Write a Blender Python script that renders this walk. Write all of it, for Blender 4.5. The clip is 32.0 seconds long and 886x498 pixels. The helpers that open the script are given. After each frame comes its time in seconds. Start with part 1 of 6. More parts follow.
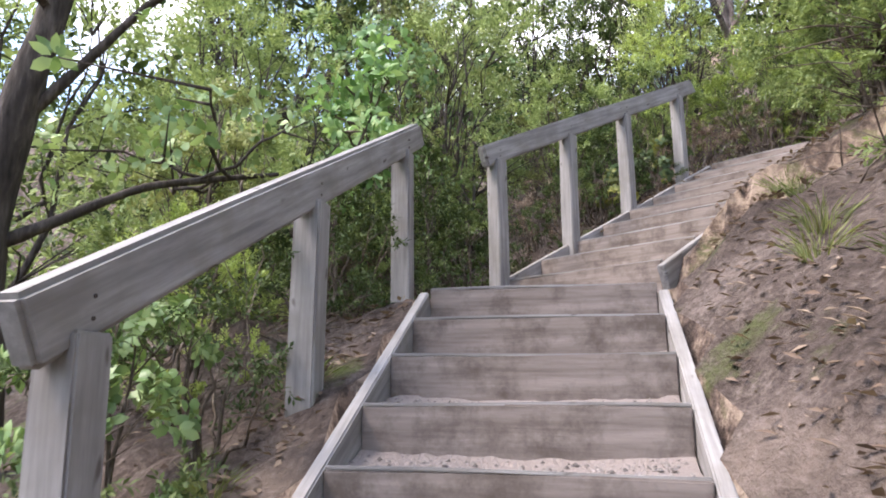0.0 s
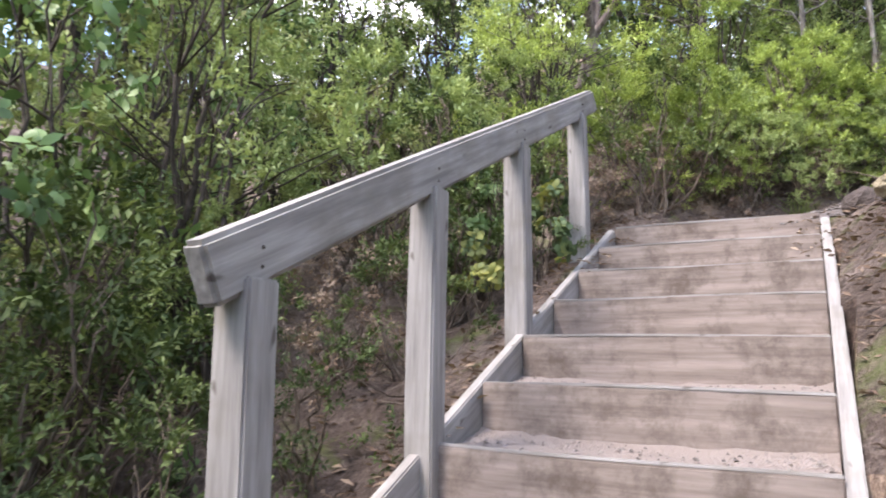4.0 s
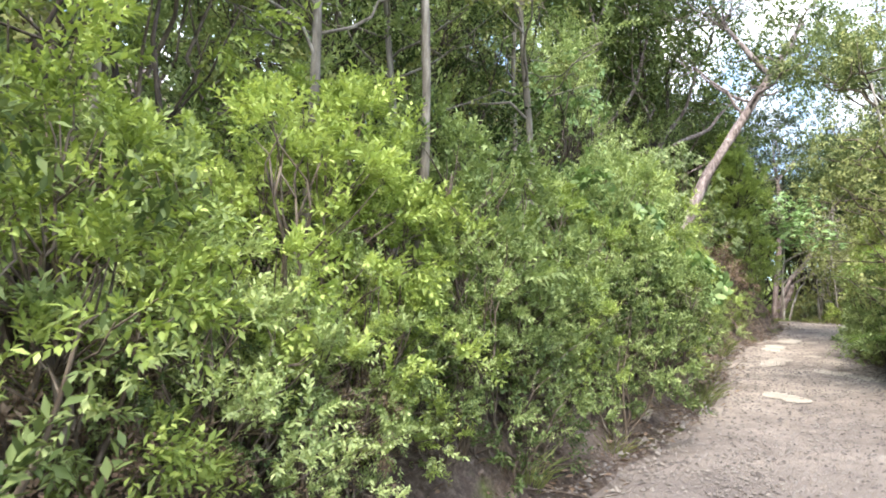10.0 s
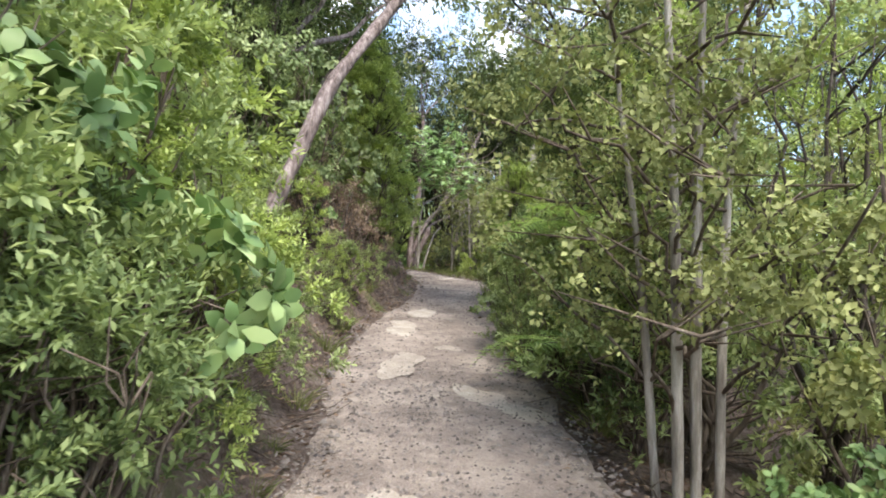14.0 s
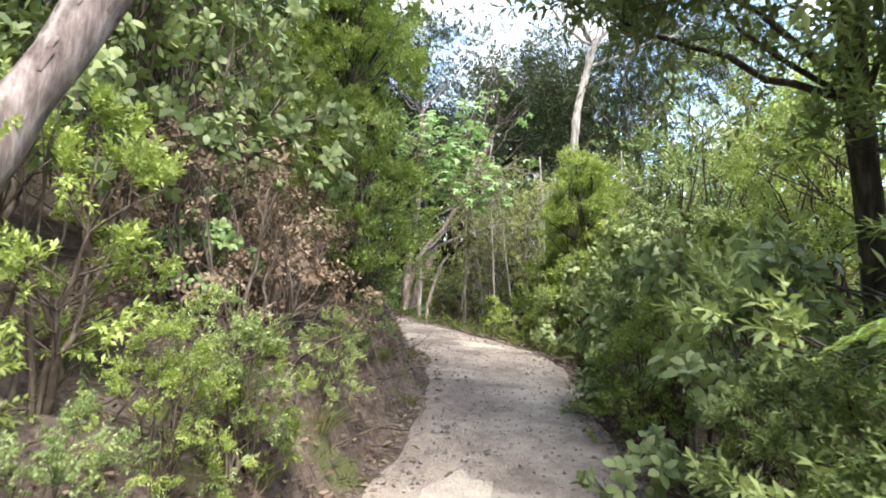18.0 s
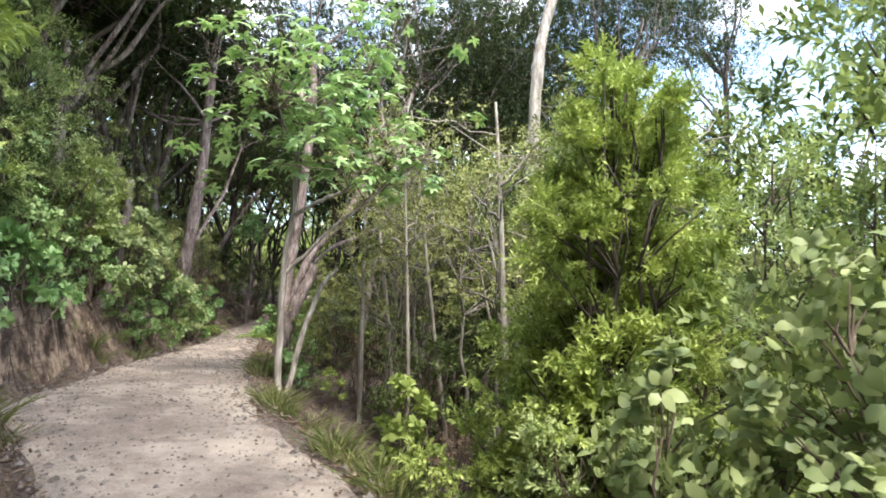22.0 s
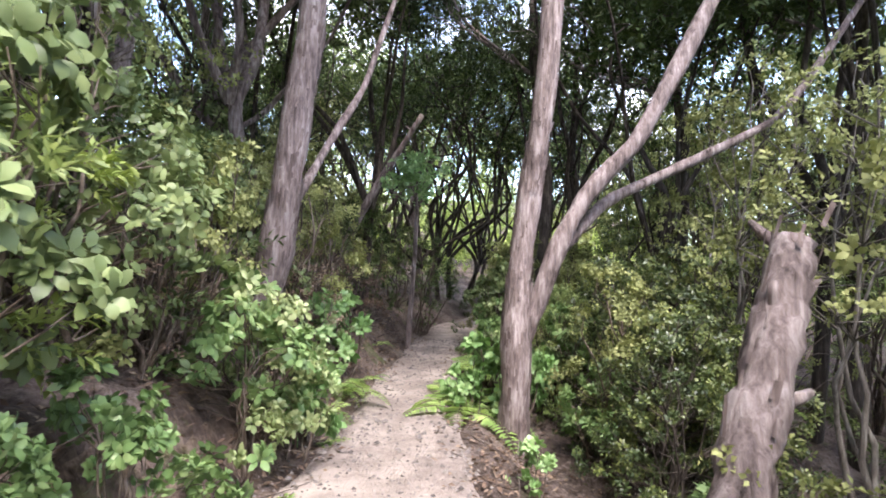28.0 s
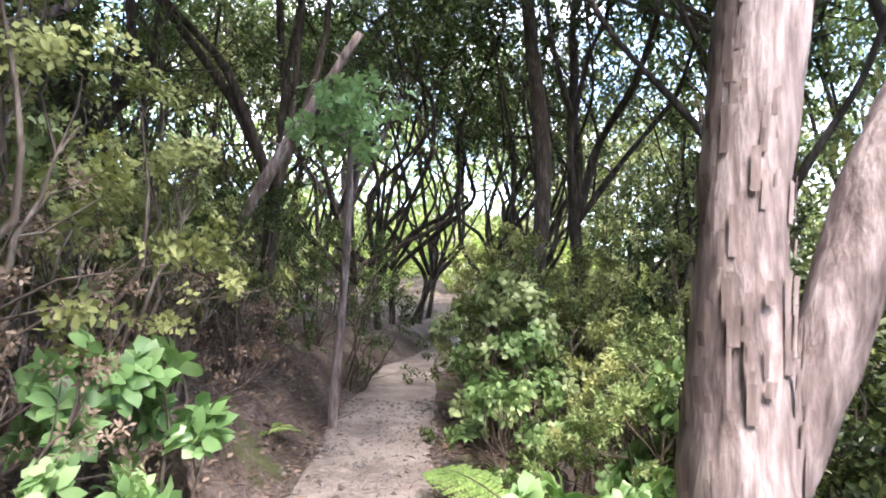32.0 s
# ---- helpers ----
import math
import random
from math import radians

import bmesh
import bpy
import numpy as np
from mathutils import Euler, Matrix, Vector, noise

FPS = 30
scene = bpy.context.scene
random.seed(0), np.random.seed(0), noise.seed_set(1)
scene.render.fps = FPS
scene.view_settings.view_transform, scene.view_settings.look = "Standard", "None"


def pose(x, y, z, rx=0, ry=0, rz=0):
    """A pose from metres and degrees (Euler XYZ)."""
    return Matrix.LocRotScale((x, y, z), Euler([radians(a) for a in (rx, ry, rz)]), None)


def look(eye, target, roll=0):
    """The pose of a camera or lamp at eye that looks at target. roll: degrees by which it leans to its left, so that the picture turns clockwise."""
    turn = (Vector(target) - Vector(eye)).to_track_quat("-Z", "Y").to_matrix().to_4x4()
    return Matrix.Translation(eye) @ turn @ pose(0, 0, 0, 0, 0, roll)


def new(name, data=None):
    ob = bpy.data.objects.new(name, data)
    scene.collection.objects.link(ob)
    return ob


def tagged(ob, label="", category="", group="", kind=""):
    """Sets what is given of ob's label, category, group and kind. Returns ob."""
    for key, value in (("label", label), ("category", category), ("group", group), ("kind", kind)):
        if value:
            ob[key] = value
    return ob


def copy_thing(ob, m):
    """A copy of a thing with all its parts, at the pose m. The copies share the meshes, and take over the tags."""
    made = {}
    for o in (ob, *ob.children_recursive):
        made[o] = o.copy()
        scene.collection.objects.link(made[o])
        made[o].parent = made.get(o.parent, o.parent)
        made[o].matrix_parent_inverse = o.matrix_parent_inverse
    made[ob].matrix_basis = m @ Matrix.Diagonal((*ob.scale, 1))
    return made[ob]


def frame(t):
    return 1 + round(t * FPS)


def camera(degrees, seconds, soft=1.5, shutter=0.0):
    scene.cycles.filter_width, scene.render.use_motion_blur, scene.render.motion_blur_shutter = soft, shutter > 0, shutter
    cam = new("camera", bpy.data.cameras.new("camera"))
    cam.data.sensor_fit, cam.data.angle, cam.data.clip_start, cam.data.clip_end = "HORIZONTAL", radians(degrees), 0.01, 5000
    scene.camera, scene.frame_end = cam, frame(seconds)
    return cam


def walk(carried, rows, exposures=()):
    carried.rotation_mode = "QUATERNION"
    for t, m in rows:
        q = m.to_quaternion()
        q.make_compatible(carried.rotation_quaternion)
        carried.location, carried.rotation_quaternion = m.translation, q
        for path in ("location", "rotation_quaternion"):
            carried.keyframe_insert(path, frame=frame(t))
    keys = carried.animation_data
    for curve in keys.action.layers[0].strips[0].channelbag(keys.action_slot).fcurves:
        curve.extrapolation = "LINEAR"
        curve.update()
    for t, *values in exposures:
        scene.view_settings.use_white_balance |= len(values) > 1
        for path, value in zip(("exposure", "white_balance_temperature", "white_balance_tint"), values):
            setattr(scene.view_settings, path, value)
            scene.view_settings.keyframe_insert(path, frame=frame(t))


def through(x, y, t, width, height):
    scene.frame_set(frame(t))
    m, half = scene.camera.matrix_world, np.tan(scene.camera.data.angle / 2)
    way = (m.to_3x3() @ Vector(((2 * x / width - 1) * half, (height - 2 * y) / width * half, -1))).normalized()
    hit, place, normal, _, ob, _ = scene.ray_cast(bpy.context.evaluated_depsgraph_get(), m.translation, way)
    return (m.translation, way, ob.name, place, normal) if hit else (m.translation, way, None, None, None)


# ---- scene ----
cam = camera(66.2, 32.0, soft=1.8, shutter=0.16)
PATH = [
    (0.0, 0.000, 0.000, 1.500, 100.70, 0.10, 0.00),
    (0.5, -0.031, 0.496, 1.655, 101.40, 0.20, -2.70),
    (1.0, 0.000, 0.992, 1.841, 101.00, 0.10, -6.60),
    (1.5, 0.000, 1.488, 1.996, 101.40, -0.30, -8.50),
    (2.0, 0.093, 1.860, 2.182, 101.40, -0.10, -9.60),
    (2.5, 0.093, 2.294, 2.368, 102.00, -0.40, -11.00),
    (3.0, 0.155, 2.604, 2.554, 101.50, -0.30, -10.80),
    (3.5, 0.248, 2.945, 2.771, 99.00, -0.30, -11.60),
    (4.0, 0.341, 3.255, 2.957, 99.00, -0.80, -18.60),
    (4.5, 0.496, 3.596, 3.112, 98.40, -0.80, -30.10),
    (6.5, 1.457, 5.208, 3.856, 99.00, -1.70, -44.50),
    (7.0, 1.767, 5.549, 4.104, 99.30, -1.80, -47.00),
    (7.5, 1.984, 5.890, 4.290, 99.30, -1.70, -49.00),
    (8.0, 2.263, 6.107, 4.445, 100.00, -2.00, -52.30),
    (8.5, 2.573, 6.355, 4.600, 99.90, -1.90, -56.60),
    (9.0, 2.883, 6.479, 4.755, 100.10, -1.50, -60.30),
    (9.5, 3.224, 6.665, 4.941, 99.70, -1.80, -65.30),
    (10.0, 3.534, 6.882, 5.158, 98.90, -1.60, -67.50),
    (10.5, 3.906, 7.006, 5.344, 94.70, -1.60, -67.50),
    (11.0, 4.216, 7.192, 5.499, 94.40, -1.90, -69.60),
    (11.5, 4.619, 7.099, 5.592, 95.20, -1.70, -78.20),
    (12.0, 5.208, 7.006, 5.623, 95.00, -1.60, -78.70),
    (12.5, 5.859, 6.944, 5.716, 94.50, -1.70, -87.80),
    (13.0, 6.510, 6.789, 5.778, 94.80, -1.50, -96.30),
    (13.5, 7.161, 6.727, 5.840, 93.00, -1.80, -96.20),
    (14.0, 7.719, 6.603, 5.871, 93.50, -1.80, -96.20),
    (14.5, 8.401, 6.541, 5.933, 93.50, -1.80, -96.60),
    (16.5, 11.160, 6.355, 6.305, 94.40, -1.10, -97.10),
    (17.0, 11.873, 6.417, 6.367, 95.60, -1.50, -96.50),
    (17.5, 12.493, 6.417, 6.429, 95.30, -1.40, -96.70),
    (18.0, 13.237, 6.417, 6.491, 95.30, -1.50, -96.90),
    (18.5, 13.888, 6.448, 6.646, 95.70, -1.60, -96.90),
    (19.0, 14.570, 6.324, 6.739, 95.60, -1.60, -97.50),
    (19.5, 15.283, 6.262, 6.832, 94.50, -1.50, -99.30),
    (20.0, 15.872, 6.045, 6.894, 95.30, -1.90, -100.30),
    (20.5, 16.554, 5.890, 7.018, 96.30, -2.00, -102.10),
    (21.0, 17.205, 5.704, 7.111, 95.40, -1.70, -102.90),
    (21.5, 17.887, 5.487, 7.204, 95.40, -1.60, -103.70),
    (22.0, 18.538, 5.363, 7.297, 94.60, -1.90, -103.90),
    (22.5, 19.189, 5.208, 7.390, 94.60, -2.20, -102.50),
    (23.0, 19.933, 5.208, 7.452, 93.80, -2.00, -103.40),
    (23.5, 20.615, 5.239, 7.514, 94.30, -1.70, -100.30),
    (24.0, 21.359, 5.363, 7.545, 93.80, -1.90, -89.00),
    (24.5, 22.010, 5.549, 7.638, 91.10, -2.20, -79.70),
    (25.0, 22.754, 5.673, 7.700, 89.80, -2.20, -80.20),
    (25.5, 23.405, 5.890, 7.762, 90.60, -2.10, -85.50),
    (26.0, 24.087, 5.983, 7.762, 90.60, -2.50, -85.40),
    (26.5, 24.800, 6.107, 7.762, 91.70, -2.10, -89.80),
    (29.0, 28.084, 5.989, 7.610, 92.93, -0.93, -93.53),
    (29.5, 28.580, 5.974, 7.616, 93.84, -0.88, -94.43),
    (30.0, 29.115, 6.016, 7.627, 94.56, -0.82, -95.53),
    (30.5, 29.587, 6.009, 7.623, 94.77, -0.88, -96.43),
    (31.0, 30.139, 6.015, 7.628, 94.48, -1.04, -97.14),
    (31.5, 30.667, 6.036, 7.654, 94.39, -0.90, -97.93),
    (32.0, 31.192, 6.010, 7.678, 94.00, -0.87, -98.43),
]
walk(cam, [(t, pose(*p)) for t, *p in PATH], exposures=[(0, 2.15, 6750, 16), (4.5, 2.3, 6750, 16), (7, 2.35, 7000, 11), (9, 2.45, 7000, 5), (11, 2.25, 6900, 9), (13, 1.9, 6800, 9), (17, 2.35, 6900, 7), (19, 2.5, 6900, 8), (21, 2.35, 6950, 8), (24, 2.7, 6850, 7), (26, 2.75, 6750, 8), (29, 2.95, 6350, 20), (30.5, 3.15, 6400, 20), (32, 3.5, 6450, 17)])

# ---- sky and sun: bright broken cloud, no hard shadows ----
SUN_UP, SUN_TURN = radians(56), radians(258)
world = bpy.data.worlds.new("sky")
scene.world = world
world.use_nodes = True
wn, wl = world.node_tree.nodes, world.node_tree.links
sky = wn.new("ShaderNodeTexSky")
sky.sky_type, sky.sun_disc = "NISHITA", False
sky.sun_elevation, sky.sun_rotation = SUN_UP, SUN_TURN
coord = wn.new("ShaderNodeTexCoord")
puff = wn.new("ShaderNodeTexNoise")
puff.inputs["Scale"].default_value, puff.inputs["Detail"].default_value = 5.0, 5.0
ramp = wn.new("ShaderNodeValToRGB")
ramp.color_ramp.elements[0].position, ramp.color_ramp.elements[1].position = 0.49, 0.70
blend = wn.new("ShaderNodeMix")
blend.data_type = "RGBA"
blend.inputs["B"].default_value = (6.6, 6.8, 7.2, 1)
wl.new(coord.outputs["Generated"], puff.inputs["Vector"])
wl.new(puff.outputs["Fac"], ramp.inputs["Fac"])
wl.new(ramp.outputs["Color"], blend.inputs["Factor"])
wl.new(sky.outputs["Color"], blend.inputs["A"])
wl.new(blend.outputs["Result"], wn["Background"].inputs["Color"])
wn["Background"].inputs["Strength"].default_value = 0.15

sun = new("sun", bpy.data.lights.new("sun", "SUN"))
sun.data.energy, sun.data.angle, sun.data.color = 1.4, radians(22), (1.0, 0.95, 0.87)
sun.matrix_basis = look((0, 0, 0), (-math.sin(SUN_TURN) * math.cos(SUN_UP), -math.cos(SUN_TURN) * math.cos(SUN_UP), -math.sin(SUN_UP)))


# ---- materials ----
class Nodes:
    """A short way to write a node material."""

    def __init__(self, name):
        self.m = bpy.data.materials.new(name)
        self.m.use_nodes = True
        self.n, self.l = self.m.node_tree.nodes, self.m.node_tree.links
        self.b = self.n["Principled BSDF"]

    def noise(self, scale, detail=4.0, rough=0.6, vec=None, stretch=None):
        n = self.n.new("ShaderNodeTexNoise")
        n.inputs["Scale"].default_value, n.inputs["Detail"].default_value, n.inputs["Roughness"].default_value = scale, detail, rough
        if stretch:
            mp = self.n.new("ShaderNodeMapping")
            mp.inputs["Scale"].default_value = stretch
            self.l.new(vec, mp.inputs["Vector"])
            vec = mp.outputs["Vector"]
        if vec:
            self.l.new(vec, n.inputs["Vector"])
        return n.outputs["Fac"]

    def place(self):
        return self.n.new("ShaderNodeNewGeometry").outputs["Position"]

    def own(self):
        return self.n.new("ShaderNodeTexCoord").outputs["Object"]

    def ramp(self, fac, *stops):
        r = self.n.new("ShaderNodeValToRGB")
        e = r.color_ramp.elements
        while len(e) < len(stops):
            e.new(0.5)
        for k, (p, c) in enumerate(stops):
            e[k].position, e[k].color = p, (*c, 1) if len(c) == 3 else c
        self.l.new(fac, r.inputs["Fac"])
        return r.outputs["Color"]

    def mix(self, fac, a, b, how="MIX"):
        m = self.n.new("ShaderNodeMix")
        m.data_type, m.blend_type = "RGBA", how
        for key, v in (("Factor", fac), ("A", a), ("B", b)):
            s = m.inputs[key]
            if isinstance(v, (int, float)):
                s.default_value = v
            elif isinstance(v, tuple):
                s.default_value = (*v, 1)
            else:
                self.l.new(v, s)
        return m.outputs["Result"]

    def maths(self, how, a, b=0.0):
        m = self.n.new("ShaderNodeMath")
        m.operation = how
        for k, v in enumerate((a, b)):
            if isinstance(v, (int, float)):
                m.inputs[k].default_value = v
            else:
                self.l.new(v, m.inputs[k])
        return m.outputs[0]

    def bump(self, height, strength=0.5, dist=0.02):
        b = self.n.new("ShaderNodeBump")
        b.inputs["Strength"].default_value, b.inputs["Distance"].default_value = strength, dist
        self.l.new(height, b.inputs["Height"])
        self.l.new(b.outputs["Normal"], self.b.inputs["Normal"])
        return b.outputs["Normal"]

    def done(self, color=None, rough=0.8, spec=0.3):
        if color is not None:
            if isinstance(color, tuple):
                self.b.inputs["Base Color"].default_value = (*color, 1)
            else:
                self.l.new(color, self.b.inputs["Base Color"])
        if isinstance(rough, float):
            self.b.inputs["Roughness"].default_value = rough
        else:
            self.l.new(rough, self.b.inputs["Roughness"])
        self.b.inputs["Specular IOR Level"].default_value = spec
        return self.m


def leaf_material(name, dark, mid, light, rough=0.5, through=0.35, spec=0.35):
    k = Nodes(name)
    own = k.n.new("ShaderNodeObjectInfo").outputs["Random"]
    isl = k.n.new("ShaderNodeNewGeometry").outputs["Random Per Island"]
    big = k.noise(3.4, 3.0, 0.55, k.place())
    f = k.maths("ADD", k.maths("MULTIPLY", isl, 0.34), k.maths("MULTIPLY", big, 0.95))
    f = k.maths("ADD", f, k.maths("MULTIPLY", k.maths("SUBTRACT", own, 0.5), 0.25))
    col = k.ramp(f, (0.22, dark), (0.6, mid), (0.95, light))
    k.done(col, rough, spec)
    tr = k.n.new("ShaderNodeBsdfTranslucent")
    k.l.new(k.mix(1.0, col, (1.15, 1.2, 0.8), "MULTIPLY"), tr.inputs["Color"])
    ms = k.n.new("ShaderNodeMixShader")
    ms.inputs[0].default_value = through
    k.l.new(k.b.outputs[0], ms.inputs[1])
    k.l.new(tr.outputs[0], ms.inputs[2])
    k.l.new(ms.outputs[0], k.n["Material Output"].inputs["Surface"])
    return k.m


M_MANUKA = leaf_material("manuka_leaf", (0.05, 0.082, 0.032), (0.235, 0.298, 0.125), (0.50, 0.57, 0.28), 0.6, 0.32, 0.2)
M_YELLOW = leaf_material("yellow_green_leaf", (0.08, 0.12, 0.025), (0.26, 0.33, 0.095), (0.50, 0.58, 0.205), 0.55, 0.32, 0.22)
M_BROAD = leaf_material("broad_leaf", (0.045, 0.085, 0.03), (0.155, 0.25, 0.09), (0.42, 0.53, 0.24), 0.42, 0.22, 0.35)
M_GREY = leaf_material("grey_green_leaf", (0.05, 0.075, 0.032), (0.175, 0.23, 0.09), (0.42, 0.48, 0.235), 0.45, 0.2, 0.35)
# shaded foliage: the shade is put into this darker leaf colour
M_SHADED = leaf_material("shaded_dark_leaf", (0.02, 0.034, 0.015), (0.06, 0.09, 0.032), (0.18, 0.225, 0.085), 0.6, 0.2, 0.2)
M_FERN = leaf_material("fern_leaf", (0.08, 0.14, 0.045), (0.22, 0.33, 0.10), (0.44, 0.55, 0.20), 0.5, 0.32, 0.3)
M_FRESH = leaf_material("fresh_leaf", (0.07, 0.145, 0.05), (0.19, 0.33, 0.12), (0.41, 0.56, 0.27), 0.42, 0.3, 0.4)
M_OLIVE = leaf_material("olive_leaf", (0.055, 0.066, 0.025), (0.215, 0.235, 0.092), (0.43, 0.45, 0.19), 0.6, 0.25, 0.2)
M_GRASS = leaf_material("grass_blade", (0.06, 0.08, 0.025), (0.165, 0.205, 0.07), (0.34, 0.34, 0.15), 0.6)
M_ROUND = leaf_material("round_leaf", (0.03, 0.055, 0.03), (0.10, 0.145, 0.065), (0.36, 0.35, 0.09), 0.5, 0.25, 0.25)
M_GLOSSY = leaf_material("glossy_leaf", (0.012, 0.022, 0.01), (0.055, 0.08, 0.027), (0.27, 0.31, 0.10), 0.35, 0.15, 0.45)
# green leaf darkened so that half shade lies in its colour
M_HALF_SHADE = leaf_material("half_shade_leaf", (0.035, 0.055, 0.025), (0.12, 0.155, 0.07), (0.30, 0.35, 0.16), 0.6, 0.25, 0.2)
# high crowns against the sky: their shaded undersides are put into the colour
M_CANOPY_SHADE = leaf_material("canopy_shade_leaf", (0.015, 0.024, 0.014), (0.045, 0.062, 0.032), (0.12, 0.145, 0.075), 0.65, 0.15, 0.15)
M_DEAD = leaf_material("dead_leaf", (0.05, 0.032, 0.024), (0.16, 0.108, 0.08), (0.36, 0.275, 0.205), 0.75, 0.12, 0.2)


def bark_material(name, dark, mid, light, fine=26.0, rise=0.03):
    k = Nodes(name)
    p = k.own()
    streak = k.noise(fine, 6.0, 0.65, p, (1.0, 1.0, 0.16))
    flake = k.noise(fine * 0.35, 4.0, 0.6, p, (1.0, 1.0, 0.35))
    f = k.maths("ADD", k.maths("MULTIPLY", streak, 0.6), k.maths("MULTIPLY", flake, 0.45))
    k.bump(f, 0.9, rise)
    return k.done(k.ramp(f, (0.36, dark), (0.53, mid), (0.68, light)), 0.85, 0.2)


M_BARK = bark_material("peeling_bark", (0.035, 0.025, 0.023), (0.20, 0.157, 0.149), (0.40, 0.343, 0.33))
M_FLAKE = bark_material("bark_flake", (0.055, 0.04, 0.036), (0.17, 0.13, 0.12), (0.36, 0.30, 0.285), 30.0, 0.004)
M_PALE = bark_material("pale_bark", (0.095, 0.08, 0.068), (0.28, 0.25, 0.22), (0.54, 0.50, 0.45), 22.0, 0.02)
M_DARKBARK = bark_material("dark_bark", (0.02, 0.016, 0.014), (0.06, 0.048, 0.04), (0.14, 0.115, 0.10), 30.0, 0.02)
M_STEM = bark_material("grey_stem", (0.06, 0.05, 0.042), (0.17, 0.15, 0.13), (0.34, 0.31, 0.275), 24.0, 0.01)
M_TWIG = bark_material("twig_bark", (0.035, 0.026, 0.02), (0.11, 0.085, 0.066), (0.24, 0.20, 0.165), 40.0, 0.006)
M_DRY = bark_material("dry_twig", (0.045, 0.033, 0.027), (0.115, 0.09, 0.075), (0.24, 0.205, 0.18), 40.0, 0.006)


def timber_material():
    k = Nodes("weathered_timber")
    p = k.own()
    grain = k.noise(30.0, 5.0, 0.6, p, (0.07, 1.0, 1.0))
    stain = k.noise(3.2, 4.0, 0.6, k.place())
    knot = k.noise(17.0, 1.0, 0.4, p, (0.5, 1.2, 1.2))
    col = k.ramp(grain, (0.3, (0.175, 0.162, 0.16)), (0.55, (0.29, 0.272, 0.264)), (0.75, (0.41, 0.388, 0.378)))
    col = k.mix(k.ramp(stain, (0.45, (0, 0, 0)), (0.72, (0.6, 0.6, 0.6))), col, (0.16, 0.14, 0.115))
    col = k.mix(k.ramp(knot, (0.73, (0, 0, 0)), (0.79, (0.85, 0.85, 0.85))), col, (0.075, 0.06, 0.05))
    k.bump(grain, 0.4, 0.004)
    return k.done(col, 0.8, 0.25)


def riser_material():
    k = Nodes("muddy_riser_board")
    p = k.own()
    grain = k.noise(24.0, 5.0, 0.6, p, (0.08, 1.0, 1.0))
    mud = k.noise(5.0, 6.0, 0.7, k.place())
    col = k.ramp(grain, (0.3, (0.15, 0.12, 0.105)), (0.7, (0.30, 0.25, 0.225)))
    col = k.mix(k.ramp(mud, (0.46, (0, 0, 0)), (0.66, (0.8, 0.8, 0.8))), col, (0.085, 0.066, 0.055))
    k.bump(k.maths("ADD", grain, mud), 0.4, 0.006)
    return k.done(col, 0.88, 0.15)


def gravel_material(name, dark, mid, light, shaded_chips=(0.115, 0.099, 0.098)):
    k = Nodes(name)
    p = k.place()
    v = k.n.new("ShaderNodeTexVoronoi")
    v.inputs["Scale"].default_value = 55.0
    k.l.new(p, v.inputs["Vector"])
    v.inputs["Randomness"].default_value = 1.0
    fine = k.noise(70.0, 5.0, 0.7, p)
    patch = k.noise(1.5, 5.0, 0.62, p)
    mid_n = k.noise(9.0, 5.0, 0.7, p)
    f = k.maths("ADD", k.maths("MULTIPLY", patch, 0.55), k.maths("ADD", k.maths("MULTIPLY", fine, 0.25), k.maths("MULTIPLY", mid_n, 0.25)))
    col = k.ramp(f, (0.38, dark), (0.52, mid), (0.66, light))
    tint = k.n.new("ShaderNodeSeparateColor")
    k.l.new(v.outputs["Color"], tint.inputs["Color"])
    col = k.mix(k.maths("MULTIPLY", tint.outputs[0], 0.28), col, (0.22, 0.19, 0.175))
    worn = k.noise(1.05, 6.0, 0.66, p)
    col = k.mix(k.ramp(worn, (0.50, (0, 0, 0)), (0.66, (0.8, 0.8, 0.8))), col, light)
    dirt = k.noise(2.6, 7.0, 0.75, p)
    col = k.mix(k.ramp(dirt, (0.50, (0, 0, 0)), (0.72, (0.7, 0.7, 0.7))), col, dark)
    # fresh grey chips near the head of the steps, bush shade painted into them; trodden pale clay further on
    east = k.n.new("ShaderNodeSeparateXYZ")
    k.l.new(p, east.inputs[0])
    far = k.maths("ADD", east.outputs[0], k.maths("MULTIPLY", k.noise(0.9, 5.0, 0.7, p), 5.0))
    col = k.mix(k.ramp(k.maths("DIVIDE", far, 20.0), (0.45, (0.85, 0.85, 0.85)), (0.72, (0, 0, 0))), col, shaded_chips)
    k.bump(k.maths("ADD", k.maths("MULTIPLY", v.outputs["Distance"], -0.8), fine), 0.8, 0.014)
    return k.done(col, 0.92, 0.15)


